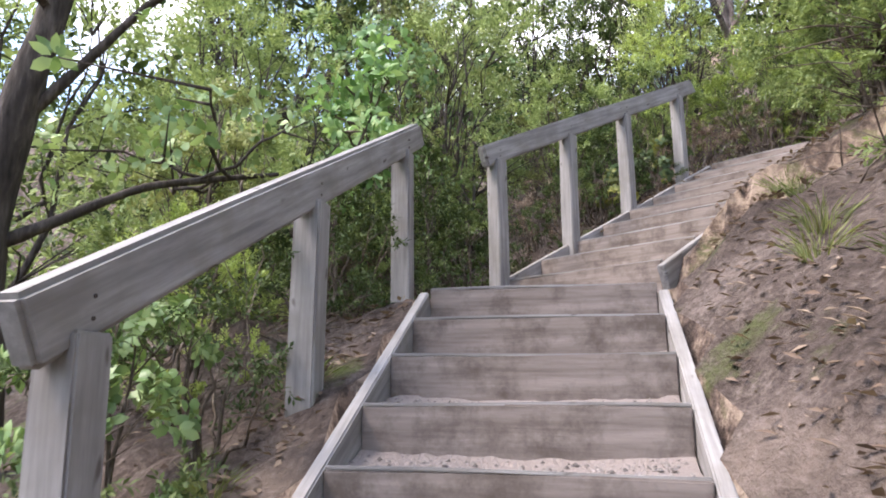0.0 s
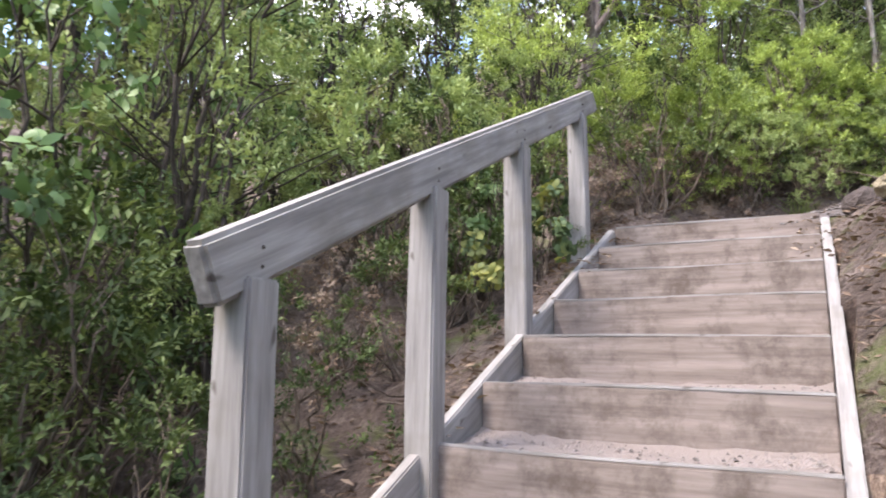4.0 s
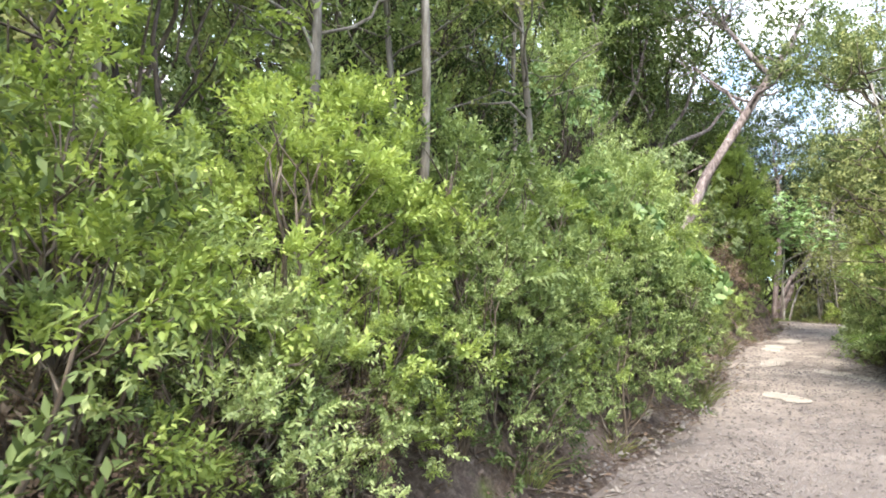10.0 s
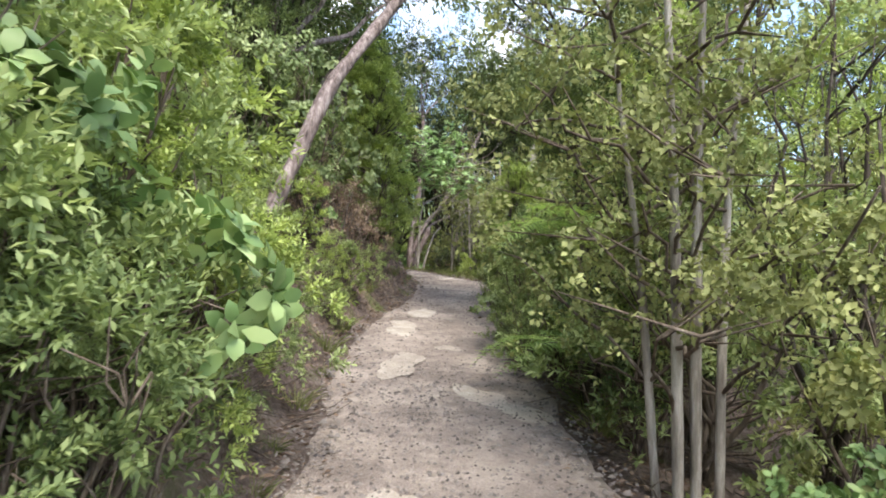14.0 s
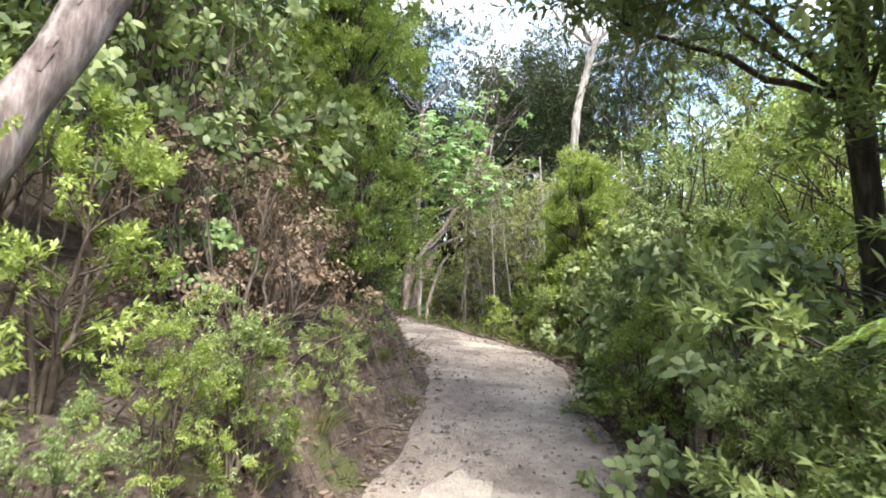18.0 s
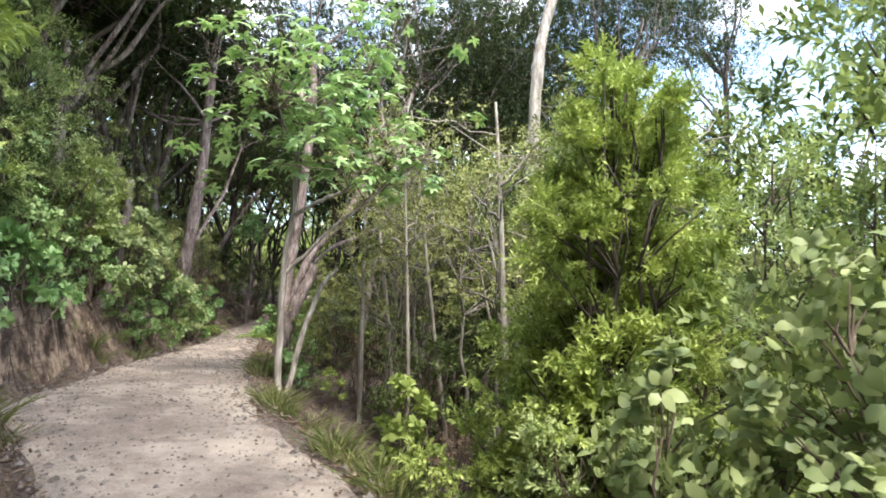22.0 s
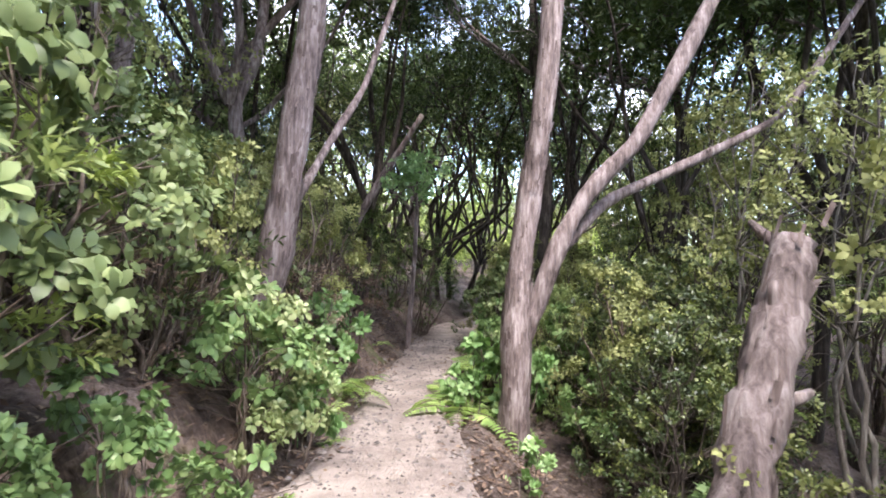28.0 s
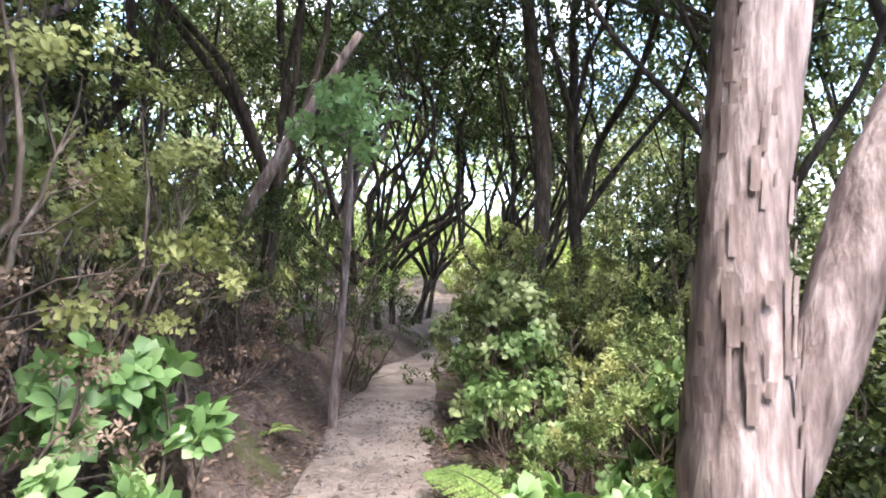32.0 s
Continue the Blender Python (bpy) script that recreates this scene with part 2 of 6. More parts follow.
def soil_material():
    k = Nodes("leaf_littered_soil")
    p = k.place()
    a = k.noise(1.6, 5.0, 0.6, p)
    b = k.noise(26.0, 6.0, 0.7, p)
    clay = k.noise(0.8, 4.0, 0.6, p)
    f = k.maths("ADD", k.maths("MULTIPLY", a, 0.5), k.maths("MULTIPLY", b, 0.5))
    col = k.ramp(f, (0.34, (0.045, 0.034, 0.029)), (0.5, (0.15, 0.115, 0.10)), (0.66, (0.34, 0.275, 0.245)))
    col = k.mix(k.ramp(clay, (0.57, (0, 0, 0)), (0.7, (0.6, 0.6, 0.6))), col, (0.27, 0.205, 0.165))
    tip = k.n.new("ShaderNodeSeparateXYZ")
    k.l.new(k.n.new("ShaderNodeNewGeometry").outputs["True Normal"], tip.inputs[0])
    streak = k.noise(5.0, 7.0, 0.72, p, (1.0, 1.0, 0.8))
    face = k.ramp(streak, (0.41, (0.06, 0.043, 0.036)), (0.5, (0.23, 0.165, 0.13)), (0.58, (0.50, 0.38, 0.29)))
    col = k.mix(k.ramp(tip.outputs[2], (0.33, (0.9, 0.9, 0.9)), (0.6, (0, 0, 0))), col, face)
    moss = k.noise(1.9, 6.0, 0.7, p)
    col = k.mix(k.ramp(moss, (0.56, (0, 0, 0)), (0.68, (0.75, 0.75, 0.75))), col, (0.13, 0.165, 0.05))
    k.bump(k.maths("ADD", b, k.maths("ADD", a, streak)), 1.0, 0.06)
    return k.done(col, 0.95, 0.1)


M_TIMBER, M_RISER, M_SOIL = timber_material(), riser_material(), soil_material()
M_GRAVEL = gravel_material("track_gravel", (0.125, 0.10, 0.09), (0.265, 0.22, 0.195), (0.45, 0.385, 0.335))
M_TREAD = gravel_material("tread_gravel", (0.17, 0.138, 0.125), (0.31, 0.265, 0.242), (0.46, 0.405, 0.37), (0.25, 0.21, 0.195))


def pebble_material():
    k = Nodes("gravel_stone")
    isl = k.n.new("ShaderNodeNewGeometry").outputs["Random Per Island"]
    return k.done(k.ramp(isl, (0.05, (0.08, 0.069, 0.065)), (0.5, (0.155, 0.134, 0.126)), (0.95, (0.22, 0.196, 0.18))), 0.9, 0.15)


M_PEBBLE = pebble_material()
M_CLAY = gravel_material("yellow_clay", (0.20, 0.165, 0.115), (0.34, 0.29, 0.205), (0.50, 0.44, 0.335), (0.34, 0.29, 0.205))
M_EARTH = gravel_material("dark_earth", (0.05, 0.04, 0.036), (0.10, 0.08, 0.072), (0.17, 0.14, 0.125), (0.09, 0.072, 0.066))
M_STONE = gravel_material("pale_stone", (0.25, 0.215, 0.185), (0.39, 0.34, 0.295), (0.54, 0.485, 0.425), (0.39, 0.34, 0.295))


# ---- mesh helpers ----
def mesh_object(name, verts, faces, material, parent=None, label="", smooth=False):
    me = bpy.data.meshes.new(name)
    me.from_pydata(verts, [], faces)
    if smooth:
        me.polygons.foreach_set("use_smooth", [True] * len(me.polygons))
    me.materials.append(material)
    ob = new(name, me)
    ob.parent = parent
    return tagged(ob, label)


def fast_object(name, verts, tris, material, parent=None, label="", smooth=False):
    """A mesh of triangles from two numpy arrays."""
    me = bpy.data.meshes.new(name)
    n = len(tris)
    me.vertices.add(len(verts))
    me.vertices.foreach_set("co", np.asarray(verts, np.float32).ravel())
    me.loops.add(3 * n)
    me.loops.foreach_set("vertex_index", np.asarray(tris, np.int32).ravel())
    me.polygons.add(n)
    me.polygons.foreach_set("loop_start", np.arange(0, 3 * n, 3, dtype=np.int32))
    if smooth:
        me.polygons.foreach_set("use_smooth", np.ones(n, bool))
    me.materials.append(material)
    me.update()
    ob = new(name, me)
    ob.parent = parent
    return tagged(ob, label)


def part(name, bm, material, parent, label=""):
    me = bpy.data.meshes.new(name)
    bm.to_mesh(me)
    bm.free()
    me.materials.append(material)
    ob = new(name, me)
    ob.parent = parent
    return tagged(ob, label)


def unit(a):
    return a / np.maximum(np.linalg.norm(a, axis=-1, keepdims=True), 1e-9)


def tube(points, radii, sides=6, rough=0.0, rng=None):
    """Vertices and triangles of a round limb along points."""
    P, R = np.asarray(points, float), np.asarray(radii, float)
    T = unit(np.gradient(P, axis=0))
    up = np.array([0.31, 0.95, 0.05])
    A = unit(np.cross(T, up))
    B = np.cross(T, A)
    ang = np.linspace(0, 2 * math.pi, sides, endpoint=False)
    ring = np.cos(ang)[None, :, None] * A[:, None] + np.sin(ang)[None, :, None] * B[:, None]
    rad = R[:, None] * np.ones(sides)
    if rough and rng is not None:
        rad = rad * (1 + rough * rng.uniform(-1, 1, rad.shape))
    V = (P[:, None] + ring * rad[:, :, None]).reshape(-1, 3)
    F = []
    n = len(P)
    for k in range(n - 1):
        for j in range(sides):
            a, b = k * sides + j, k * sides + (j + 1) % sides
            F += [(a, b, b + sides), (a, b + sides, a + sides)]
    for j in range(1, sides - 1):
        F.append(((n - 1) * sides, (n - 1) * sides + j, (n - 1) * sides + j + 1))
    return V, np.array(F)


def join(pieces):
    V, F, n = [], [], 0
    for v, f in pieces:
        V.append(v)
        F.append(f + n)
        n += len(v)
    return np.concatenate(V), np.concatenate(F)


def leaves(P, D, N, L, W):
    """Folded leaf blades: base points, directions, upper sides, lengths and widths."""
    D = unit(D)
    S = unit(np.cross(D, N))
    N = np.cross(S, D)
    L, W = np.asarray(L)[:, None], np.asarray(W)[:, None]
    mid = P + D * L * 0.48
    V = np.stack([P, mid + S * W * 0.5 + N * W * 0.13, P + D * L - N * L * 0.08, mid - S * W * 0.5 + N * W * 0.13], 1).reshape(-1, 3)
    k = np.arange(len(P))[:, None] * 4
    return V, np.concatenate([k + [0, 1, 2], k + [0, 2, 3]])


def round_leaves(P, D, N, L, W):
    """Oval leaf blades, folded along the rib and bent at the tip."""
    D = unit(D)
    S = unit(np.cross(D, N))
    N = np.cross(S, D)
    L, W = np.asarray(L)[:, None], np.asarray(W)[:, None]
    a, b = P + D * L * 0.33 + N * W * 0.1, P + D * L * 0.72 + N * W * 0.06
    V = np.stack([P, a + S * W * 0.47, b + S * W * 0.43, P + D * L - N * L * 0.12, b - S * W * 0.43, a - S * W * 0.47], 1).reshape(-1, 3)
    k = np.arange(len(P))[:, None] * 6
    return V, np.concatenate([k + f for f in ([0, 1, 5], [1, 2, 4], [1, 4, 5], [2, 3, 4])])


def sprigs(rng, base, way, length, per, leaf_len, leaf_wid, spread=0.75):
    """Twigs that carry leaves all along: arrays of bases, ways and lengths."""
    n = len(base)
    t = np.tile(np.linspace(0.12, 1, per), (n, 1)) + rng.uniform(-0.03, 0.03, (n, per))
    way = unit(way)
    side = unit(np.cross(way, rng.normal(0, 1, (n, 3))))
    other = np.cross(way, side)
    ang = np.arange(per) * 2.4 + rng.uniform(0, 6.3, (n, 1))
    out = np.cos(ang)[..., None] * side[:, None] + np.sin(ang)[..., None] * other[:, None]
    P = base[:, None] + way[:, None] * (t * length[:, None])[..., None]
    D = way[:, None] * 0.75 + out * spread + rng.normal(0, 0.15, (n, per, 3))
    L = leaf_len * rng.uniform(0.7, 1.2, n * per)
    N = np.array([0, 0, 1.0]) + rng.normal(0, 0.35, (n * per, 3))
    return leaves(P.reshape(-1, 3), D.reshape(-1, 3), N, L, leaf_wid * rng.uniform(0.8, 1.2, n * per))


def whorls(rng, base, way, per, leaf_len, leaf_wid):
    """Rosettes of broad leaves at twig ends."""
    n = len(base)
    way = unit(way)
    side = unit(np.cross(way, rng.normal(0, 1, (n, 3))))
    other = np.cross(way, side)
    ang = np.arange(per) * (6.283 / per) + rng.uniform(0, 6.3, (n, 1)) + rng.uniform(-0.3, 0.3, (n, per))
    out = np.cos(ang)[..., None] * side[:, None] + np.sin(ang)[..., None] * other[:, None]
    tip = rng.uniform(0.15, 0.75, (n, per, 1))
    D = out + way[:, None] * tip
    P = np.repeat(base[:, None], per, 1) + out * 0.012 - way[:, None] * rng.uniform(0, 0.05, (n, per, 1))
    N = np.repeat(way[:, None], per, 1) + rng.normal(0, 0.2, (n, per, 3))
    blade = round_leaves if leaf_len > 0.05 else leaves
    return blade(P.reshape(-1, 3), D.reshape(-1, 3), N.reshape(-1, 3), leaf_len * rng.uniform(0.6, 1.15, n * per), leaf_wid * rng.uniform(0.8, 1.2, n * per))


def bent(rng, a, b, n, wob):
    """A crooked line from a to b."""
    a, b = np.asarray(a, float), np.asarray(b, float)
    t = np.linspace(0, 1, n)[:, None]
    w = np.cumsum(rng.normal(0, 1, (n, 3)), 0)
    w -= t * w[-1] + (1 - t) * w[0]
    return a + (b - a) * t + w * wob * np.linalg.norm(b - a) / n ** 0.5


# ---- plan of the track: x, y, ground z, half width ----
LINE = np.array([
    (-1.35, -4.8, -2.55, 0.62), (0.30, 2.60, 1.50, 0.62), (0.50, 3.45, 1.925, 0.62), (0.90, 4.52, 1.985, 0.8), (1.03, 4.65, 2.20, 0.62), (3.42, 6.92, 3.79, 0.62),
    (3.75, 7.12, 3.875, 1.0), (4.5, 7.22, 4.03, 1.14), (5.5, 6.98, 4.24, 1.1), (8.4, 6.5, 4.60, 1.0), (10.2, 6.2, 4.79, 0.92), (13.2, 6.02, 5.10, 0.98), (15.2, 5.95, 5.34, 0.93),
    (16.9, 5.6, 5.58, 0.82), (19.0, 5.15, 5.86, 0.74), (20.6, 5.0, 6.04, 0.77), (22.0, 5.4, 6.15, 0.85), (23.4, 5.95, 6.27, 0.95), (25.0, 6.5, 6.34, 1.1), (27.0, 6.5, 6.37, 1.0),
    (28.6, 6.4, 6.39, 0.8), (31.5, 6.15, 6.43, 0.6), (35.3, 5.87, 6.56, 0.5), (40.0, 5.2, 6.7, 0.5), (46.0, 3.0, 6.8, 0.5)])
# how the sides lie, by place in that line: bank height and slope to the left, then to the right
SIDES = np.array([
    (0, -0.05, -0.3, 0.2, 0.45), (2, -0.02, -0.2, 0.2, 0.4), (3, -0.02, -0.15, 0.35, 0.4), (4, -0.08, -0.1, 0.22, 0.36), (4.6, -0.10, -0.1, 0.22, 0.3), (5, -0.04, 0.0, 0.2, 0.12), (6, 0.12, 0.2, 0.05, 0.0), (7, 0.3, 0.3, 0.0, -0.12), (9, 0.3, 0.35, 0.0, -0.3), (11, 0.3, 0.35, 0.0, -0.4),
    (13, 0.4, 0.4, 0.0, -0.4), (15, 0.5, 0.4, -0.05, -0.45), (16.5, 0.6, 0.4, -0.1, -0.5), (18, 0.85, 0.45, -0.1, -0.5), (19, 0.8, 0.45, -0.1, -0.5), (21, 0.35, 0.35, -0.1, -0.35), (24, 0.2, 0.15, 0.0, -0.1)])


def ripple(x, y):
    return (0.045 * np.sin(1.9 * x + 0.7) * np.cos(2.3 * y + 1.1) + 0.03 * np.sin(4.7 * x - 3.1 * y) + 0.02 * np.sin(8.3 * x + 6.1 * y + 0.5)
            + 0.014 * np.sin(13.1 * x - 17.3 * y) + 0.010 * np.sin(23.0 * x + 19.0 * y))


def lay(x, y):
    """Ground height, sideways distance from the track's edge (negative on it) and side (+1 left) at x, y."""
    x, y = np.asarray(x, float), np.asarray(y, float)
    best = np.full(x.shape, 1e9)
    zc, hw, sg = np.zeros(x.shape), np.zeros(x.shape), np.ones(x.shape)
    sd = np.zeros(x.shape + (4,))
    for k in range(len(LINE) - 1):
        a, b = LINE[k], LINE[k + 1]
        dx, dy = b[0] - a[0], b[1] - a[1]
        t = np.clip(((x - a[0]) * dx + (y - a[1]) * dy) / (dx * dx + dy * dy), 0, 1)
        ex, ey = x - a[0] - t * dx, y - a[1] - t * dy
        d = np.hypot(ex, ey)
        m = d < best
        best = np.where(m, d, best)
        zc = np.where(m, a[2] + t * (b[2] - a[2]), zc)
        hw = np.where(m, a[3] + t * (b[3] - a[3]), hw)
        sg = np.where(m, np.where(dx * ey - dy * ex >= 0, 1.0, -1.0), sg)
        sd = np.where(m[..., None], np.stack([np.interp(k + t, SIDES[:, 0], SIDES[:, c]) for c in (1, 2, 3, 4)], -1), sd)
    e = best - hw
    out = np.maximum(e, 0)
    rise = np.where(sg > 0, sd[..., 0], sd[..., 2])
    slope = np.where(sg > 0, sd[..., 1], sd[..., 3])
    s = np.clip(out / (0.45 - 0.17 * np.clip((rise - 0.5) / 0.3, 0, 1)), 0, 1)
    far = 14 * (1 - np.exp(-out / 14))
    z = zc - 0.04 * np.clip(-e / 0.25, 0, 1) + rise * s * s * (3 - 2 * s) + slope * far + ripple(x, y) * (0.12 + 1.2 * np.clip(out / 0.6, 0, 1))
    hill = np.clip((out - 13) / 24, 0, 1)
    z = z + hill * hill * (3 - 2 * hill) * np.where(x > 45, 5.0, 11.0)
    return z, e, sg


def ground_z(x, y):
    return float(lay(np.array([x]), np.array([y]))[0][0])


def spread_axis(lo, hi, step):
    mid = list(np.arange(lo, hi, step))
    grow, d = [], step
    while not grow or grow[-1] < 1500:
        d *= 1.22
        grow.append((grow[-1] if grow else 0) + d)
    return np.array([lo - g for g in reversed(grow)] + mid + [mid[-1] + g for g in grow])


def build_ground():
    gx, gy = spread_axis(-4.0, 40.0, 0.12), spread_axis(-1.0, 11.0, 0.095)
    X, Y = np.meshgrid(gx, gy)
    Z, E, _ = lay(X, Y)
    # under the steps the soil stays low
    lower = ((X - 0.49) * 0.22 + (Y - 3.42) * 0.9755 < 0.03) & (np.abs((X - 0.49) * 0.9755 - (Y - 3.42) * 0.22) < 0.60)
    ahead = (X - 3.546) * 0.739 + (Y - 7.034) * 0.674
    upper = (ahead < 0.03) & (ahead > -3.66) & (np.abs((X - 3.546) * 0.674 - (Y - 7.034) * 0.739) < 0.69)
    Z = np.where(lower | upper, Z - 0.42, Z)
    V = np.stack([X, Y, Z], -1).reshape(-1, 3)
    w = len(gx)
    i = (np.arange(len(gy) - 1)[:, None] * w + np.arange(w - 1)).ravel()
    T = np.concatenate([np.stack([i, i + 1, i + w + 1], 1), np.stack([i, i + w + 1, i + w], 1)])
    ob = fast_object("ground", V, T, M_SOIL, smooth=True)
    return tagged(ob, "brown soil slope with leaf litter and clay", "ground", kind="structure")


build_ground()


def build_track():
    """The gravel of the track, a skin with a ragged edge just above the soil."""
    P = []
    for k in range(6, len(LINE) - 1):
        a, b = LINE[k], LINE[k + 1]
        n = max(2, int(np.hypot(*(b - a)[:2]) / 0.1))
        P += [a + (b - a) * j / n for j in range(n)]
    P = np.array(P)
    for _ in range(6):
        P[1:-1] = (P[:-2] + 2 * P[1:-1] + P[2:]) / 4
    T = unit(np.gradient(P[:, :2], axis=0))
    side = np.stack([-T[:, 1], T[:, 0]], 1)
    cols = np.linspace(-1, 1, 25)
    rng = np.random.default_rng(5)
    wob = 1.0 + 0.05 * np.sin(np.arange(len(P)) * 0.21) + 0.04 * np.sin(np.arange(len(P)) * 0.63 + 1) + rng.uniform(-0.015, 0.015, len(P))
    XY = P[:, None, :2] + side[:, None] * (cols[None, :, None] * (P[:, 3] * wob)[:, None, None])
    Z = P[:, None, 2] + 0.025 - 0.06 * np.abs(cols)[None] ** 8 + 0.012 * np.sin(1.7 * XY[..., 0] + 0.4) * np.cos(2.1 * XY[..., 1]) - 0.02 * np.exp(-((cols[None] - 0.1) / 0.35) ** 2)
    past = (XY[..., 0] - 3.546) * 0.739 + (XY[..., 1] - 7.034) * 0.674
    Z = np.minimum(Z, lay(XY[..., 0], XY[..., 1])[0] + 0.055 * np.clip(past / 0.7, 0.12, 1))
    Z -= 0.05 * np.abs(cols)[None] ** 6
    V = np.concatenate([XY, Z[..., None]], -1).reshape(-1, 3)
    w = len(cols)
    i = (np.arange(len(P) - 1)[:, None] * w + np.arange(w - 1)).ravel()
    F = np.concatenate([np.stack([i, i + w, i + w + 1], 1), np.stack([i, i + w + 1, i + 1], 1)])
    behind = (V[:, 0] - 3.546) * 0.739 + (V[:, 1] - 7.034) * 0.674 < 0.05
    F = F[~behind[F].any(axis=1)]
    ob = fast_object("path", V, F, M_GRAVEL, smooth=True)
    tagged(ob, "pale gravel walking track through bush", "path", kind="structure")


build_track()


# ---- steps and handrails ----
def board(size, seed=0, bevel=0.006):
    """A sawn board centred on its middle, its edges eased, its faces a little out of true."""
    bm = bmesh.new()
    bmesh.ops.create_cube(bm, size=1)
    bmesh.ops.scale(bm, vec=size, verts=bm.verts)
    bmesh.ops.subdivide_edges(bm, edges=[e for e in bm.edges if e.calc_length() > max(size) * 0.9], cuts=6)
    bmesh.ops.bevel(bm, geom=[e for e in bm.edges if e.calc_face_angle(0) > 1], offset=bevel, segments=2, affect="EDGES")
    rng = random.Random(seed)
    ph = rng.uniform(0, 6)
    for v in bm.verts:
        x = v.co.x / max(size[0], 0.01)
        v.co.z += 0.004 * math.sin(5 * x + ph)
        v.co.y += 0.003 * math.sin(4 * x + 2 * ph)
    return bm


def along(u, z=0.0):
    """A turn whose x axis lies along u (level) and climbs by z."""
    x = Vector((u[0], u[1], z)).normalized()
    y = Vector((-u[1], u[0], 0)).normalized()
    return Matrix((x, y, x.cross(y))).transposed().to_4x4()


def at(point, turn):
    return Matrix.Translation(point) @ turn


def tread_mesh(wide, deep, seed):
    """Gravel trodden into the step: uneven, worn hollow in the middle, piled at the sides."""
    rng = np.random.default_rng(seed)
    nx, ny = 30, 12
    X, Y = np.meshgrid(np.linspace(-wide / 2, wide / 2, nx), np.linspace(0, deep, ny))
    Z = rng.normal(0, 0.004, X.shape) - 0.02 * np.cos(X / wide * math.pi) - 0.014 + 0.045 * np.clip(Y / deep, 0, 1) ** 2 * (deep < 0.6) + (0.08 * Y / deep - 0.10 * np.abs(2 * X / wide) ** 8) * (deep > 0.6)
    Z[0] -= 0.015
    V = np.stack([X, Y, Z], -1).reshape(-1, 3)
    i = (np.arange(ny - 1)[:, None] * nx + np.arange(nx - 1)).ravel()
    T = np.concatenate([np.stack([i, i + 1, i + nx + 1], 1), np.stack([i, i + nx + 1, i + nx], 1)])
    return V, T


def crumbs(rng, n, spot, size):
    """Small stones: rough four-sided lumps at the places that spot() gives."""
    P = np.array([spot() for _ in range(n)])
    s = size * rng.uniform(0.4, 1.3, (n, 1, 1)) * rng.uniform(0.6, 1.2, (n, 5, 1))
    a = rng.uniform(0, 6.3, (n, 1)) + np.arange(4) * 1.57
    ring = np.stack([np.cos(a), np.sin(a), np.full_like(a, -0.25)], -1)
    top = np.concatenate([rng.normal(0, 0.25, (n, 1, 2)), np.full((n, 1, 1), 0.55)], -1)
    V = (P[:, None] + np.concatenate([ring, top], 1) * s).reshape(-1, 3)
    k = np.arange(n)[:, None] * 5
    return V, np.concatenate([k + f for f in ([0, 1, 4], [1, 2, 4], [2, 3, 4], [3, 0, 4])])


def flight(nose, u, count, going, rise, wide, label, below=0.0, reach=0.0):
    """Steps down from the top nose: boards on edge, gravel behind them, a sloping string board at each side."""
    thing = tagged(new("wooden_steps"), label, "steps")
    right = (u[1], -u[0])
    slope = rise / going
    rng = np.random.default_rng(count)
    stones = []
    for k in range(count):
        n = Vector((nose[0] - u[0] * going * k, nose[1] - u[1] * going * k, nose[2] - rise * k))
        tall = rise + 0.05 + (below if k == count - 1 else 0)
        b = part("riser", board((wide, 0.045, tall), k), M_RISER, thing)
        b.matrix_basis = at(n + Vector((u[0] * 0.022, u[1] * 0.022, -tall / 2)), along(right))
        lip = part("nosing", board((wide - 0.002, 0.012, 0.014), k + 40, 0.004), M_TIMBER, thing, "pale top edge of the riser board")
        lip.matrix_basis = at(n + Vector((u[0] * 0.012, u[1] * 0.012, 0.003)), along(right))
        deep = going if k else 0.5 + reach
        V, T = tread_mesh(wide * (1.3 if deep > 0.8 else 1) - 0.01, deep - 0.05, k + 3)
        tr = fast_object("tread", V, T, M_TREAD, thing, "trodden gravel and dirt", smooth=True)
        tr.matrix_basis = at(n + Vector((u[0] * 0.046, u[1] * 0.046, -0.006)), along(right))
        def spot():
            a, c = rng.uniform(-0.5, 0.5) * wide * 0.97, rng.beta(2.2, 1.2) * (deep - 0.06) + 0.05
            return (n.x + right[0] * a + u[0] * c, n.y + right[1] * a + u[1] * c, n.z - 0.008 - 0.02 * math.cos(a / wide * math.pi) + 0.03 * (c / deep) ** 2)
        stones.append(crumbs(rng, 420 if deep > 0.8 else 110, spot, 0.011))
    V, T = join(stones)
    tagged(fast_object("gravel", V, T, M_PEBBLE, thing, "loose stones on the treads"), kind="stuff")
    length = math.hypot(going, rise) * (count - 0.9)
    tilt = along(u, slope)
    for s in (-1, 1):
        b = part("stringer", board((length, 0.05, 0.24), s + 70), M_TIMBER, thing, "sloping side board")
        mid = Vector((nose[0] - u[0] * going * (count - 1.05) / 2 + right[0] * s * (wide / 2 + 0.026), nose[1] - u[1] * going * (count - 1.05) / 2 + right[1] * s * (wide / 2 + 0.026), nose[2] - rise * (count - 1.05) / 2 - (0.135 if s < 0 else 0.15)))
        b.matrix_basis = at(mid, tilt)
    return thing


U1, U2, U3 = (0.22, 0.9755), (0.708, 0.706), (0.739, 0.674)
flight((0.49, 3.42, 1.95), U1, 14, 0.347, 0.182, 1.14, "weathered timber box steps filled with gravel, lower flight", 0.0, 0.85)
flight((3.546, 7.034, 3.905), U3, 9, 0.447, 0.2115, 1.32, "weathered timber box steps filled with gravel, upper flight", 0.12)


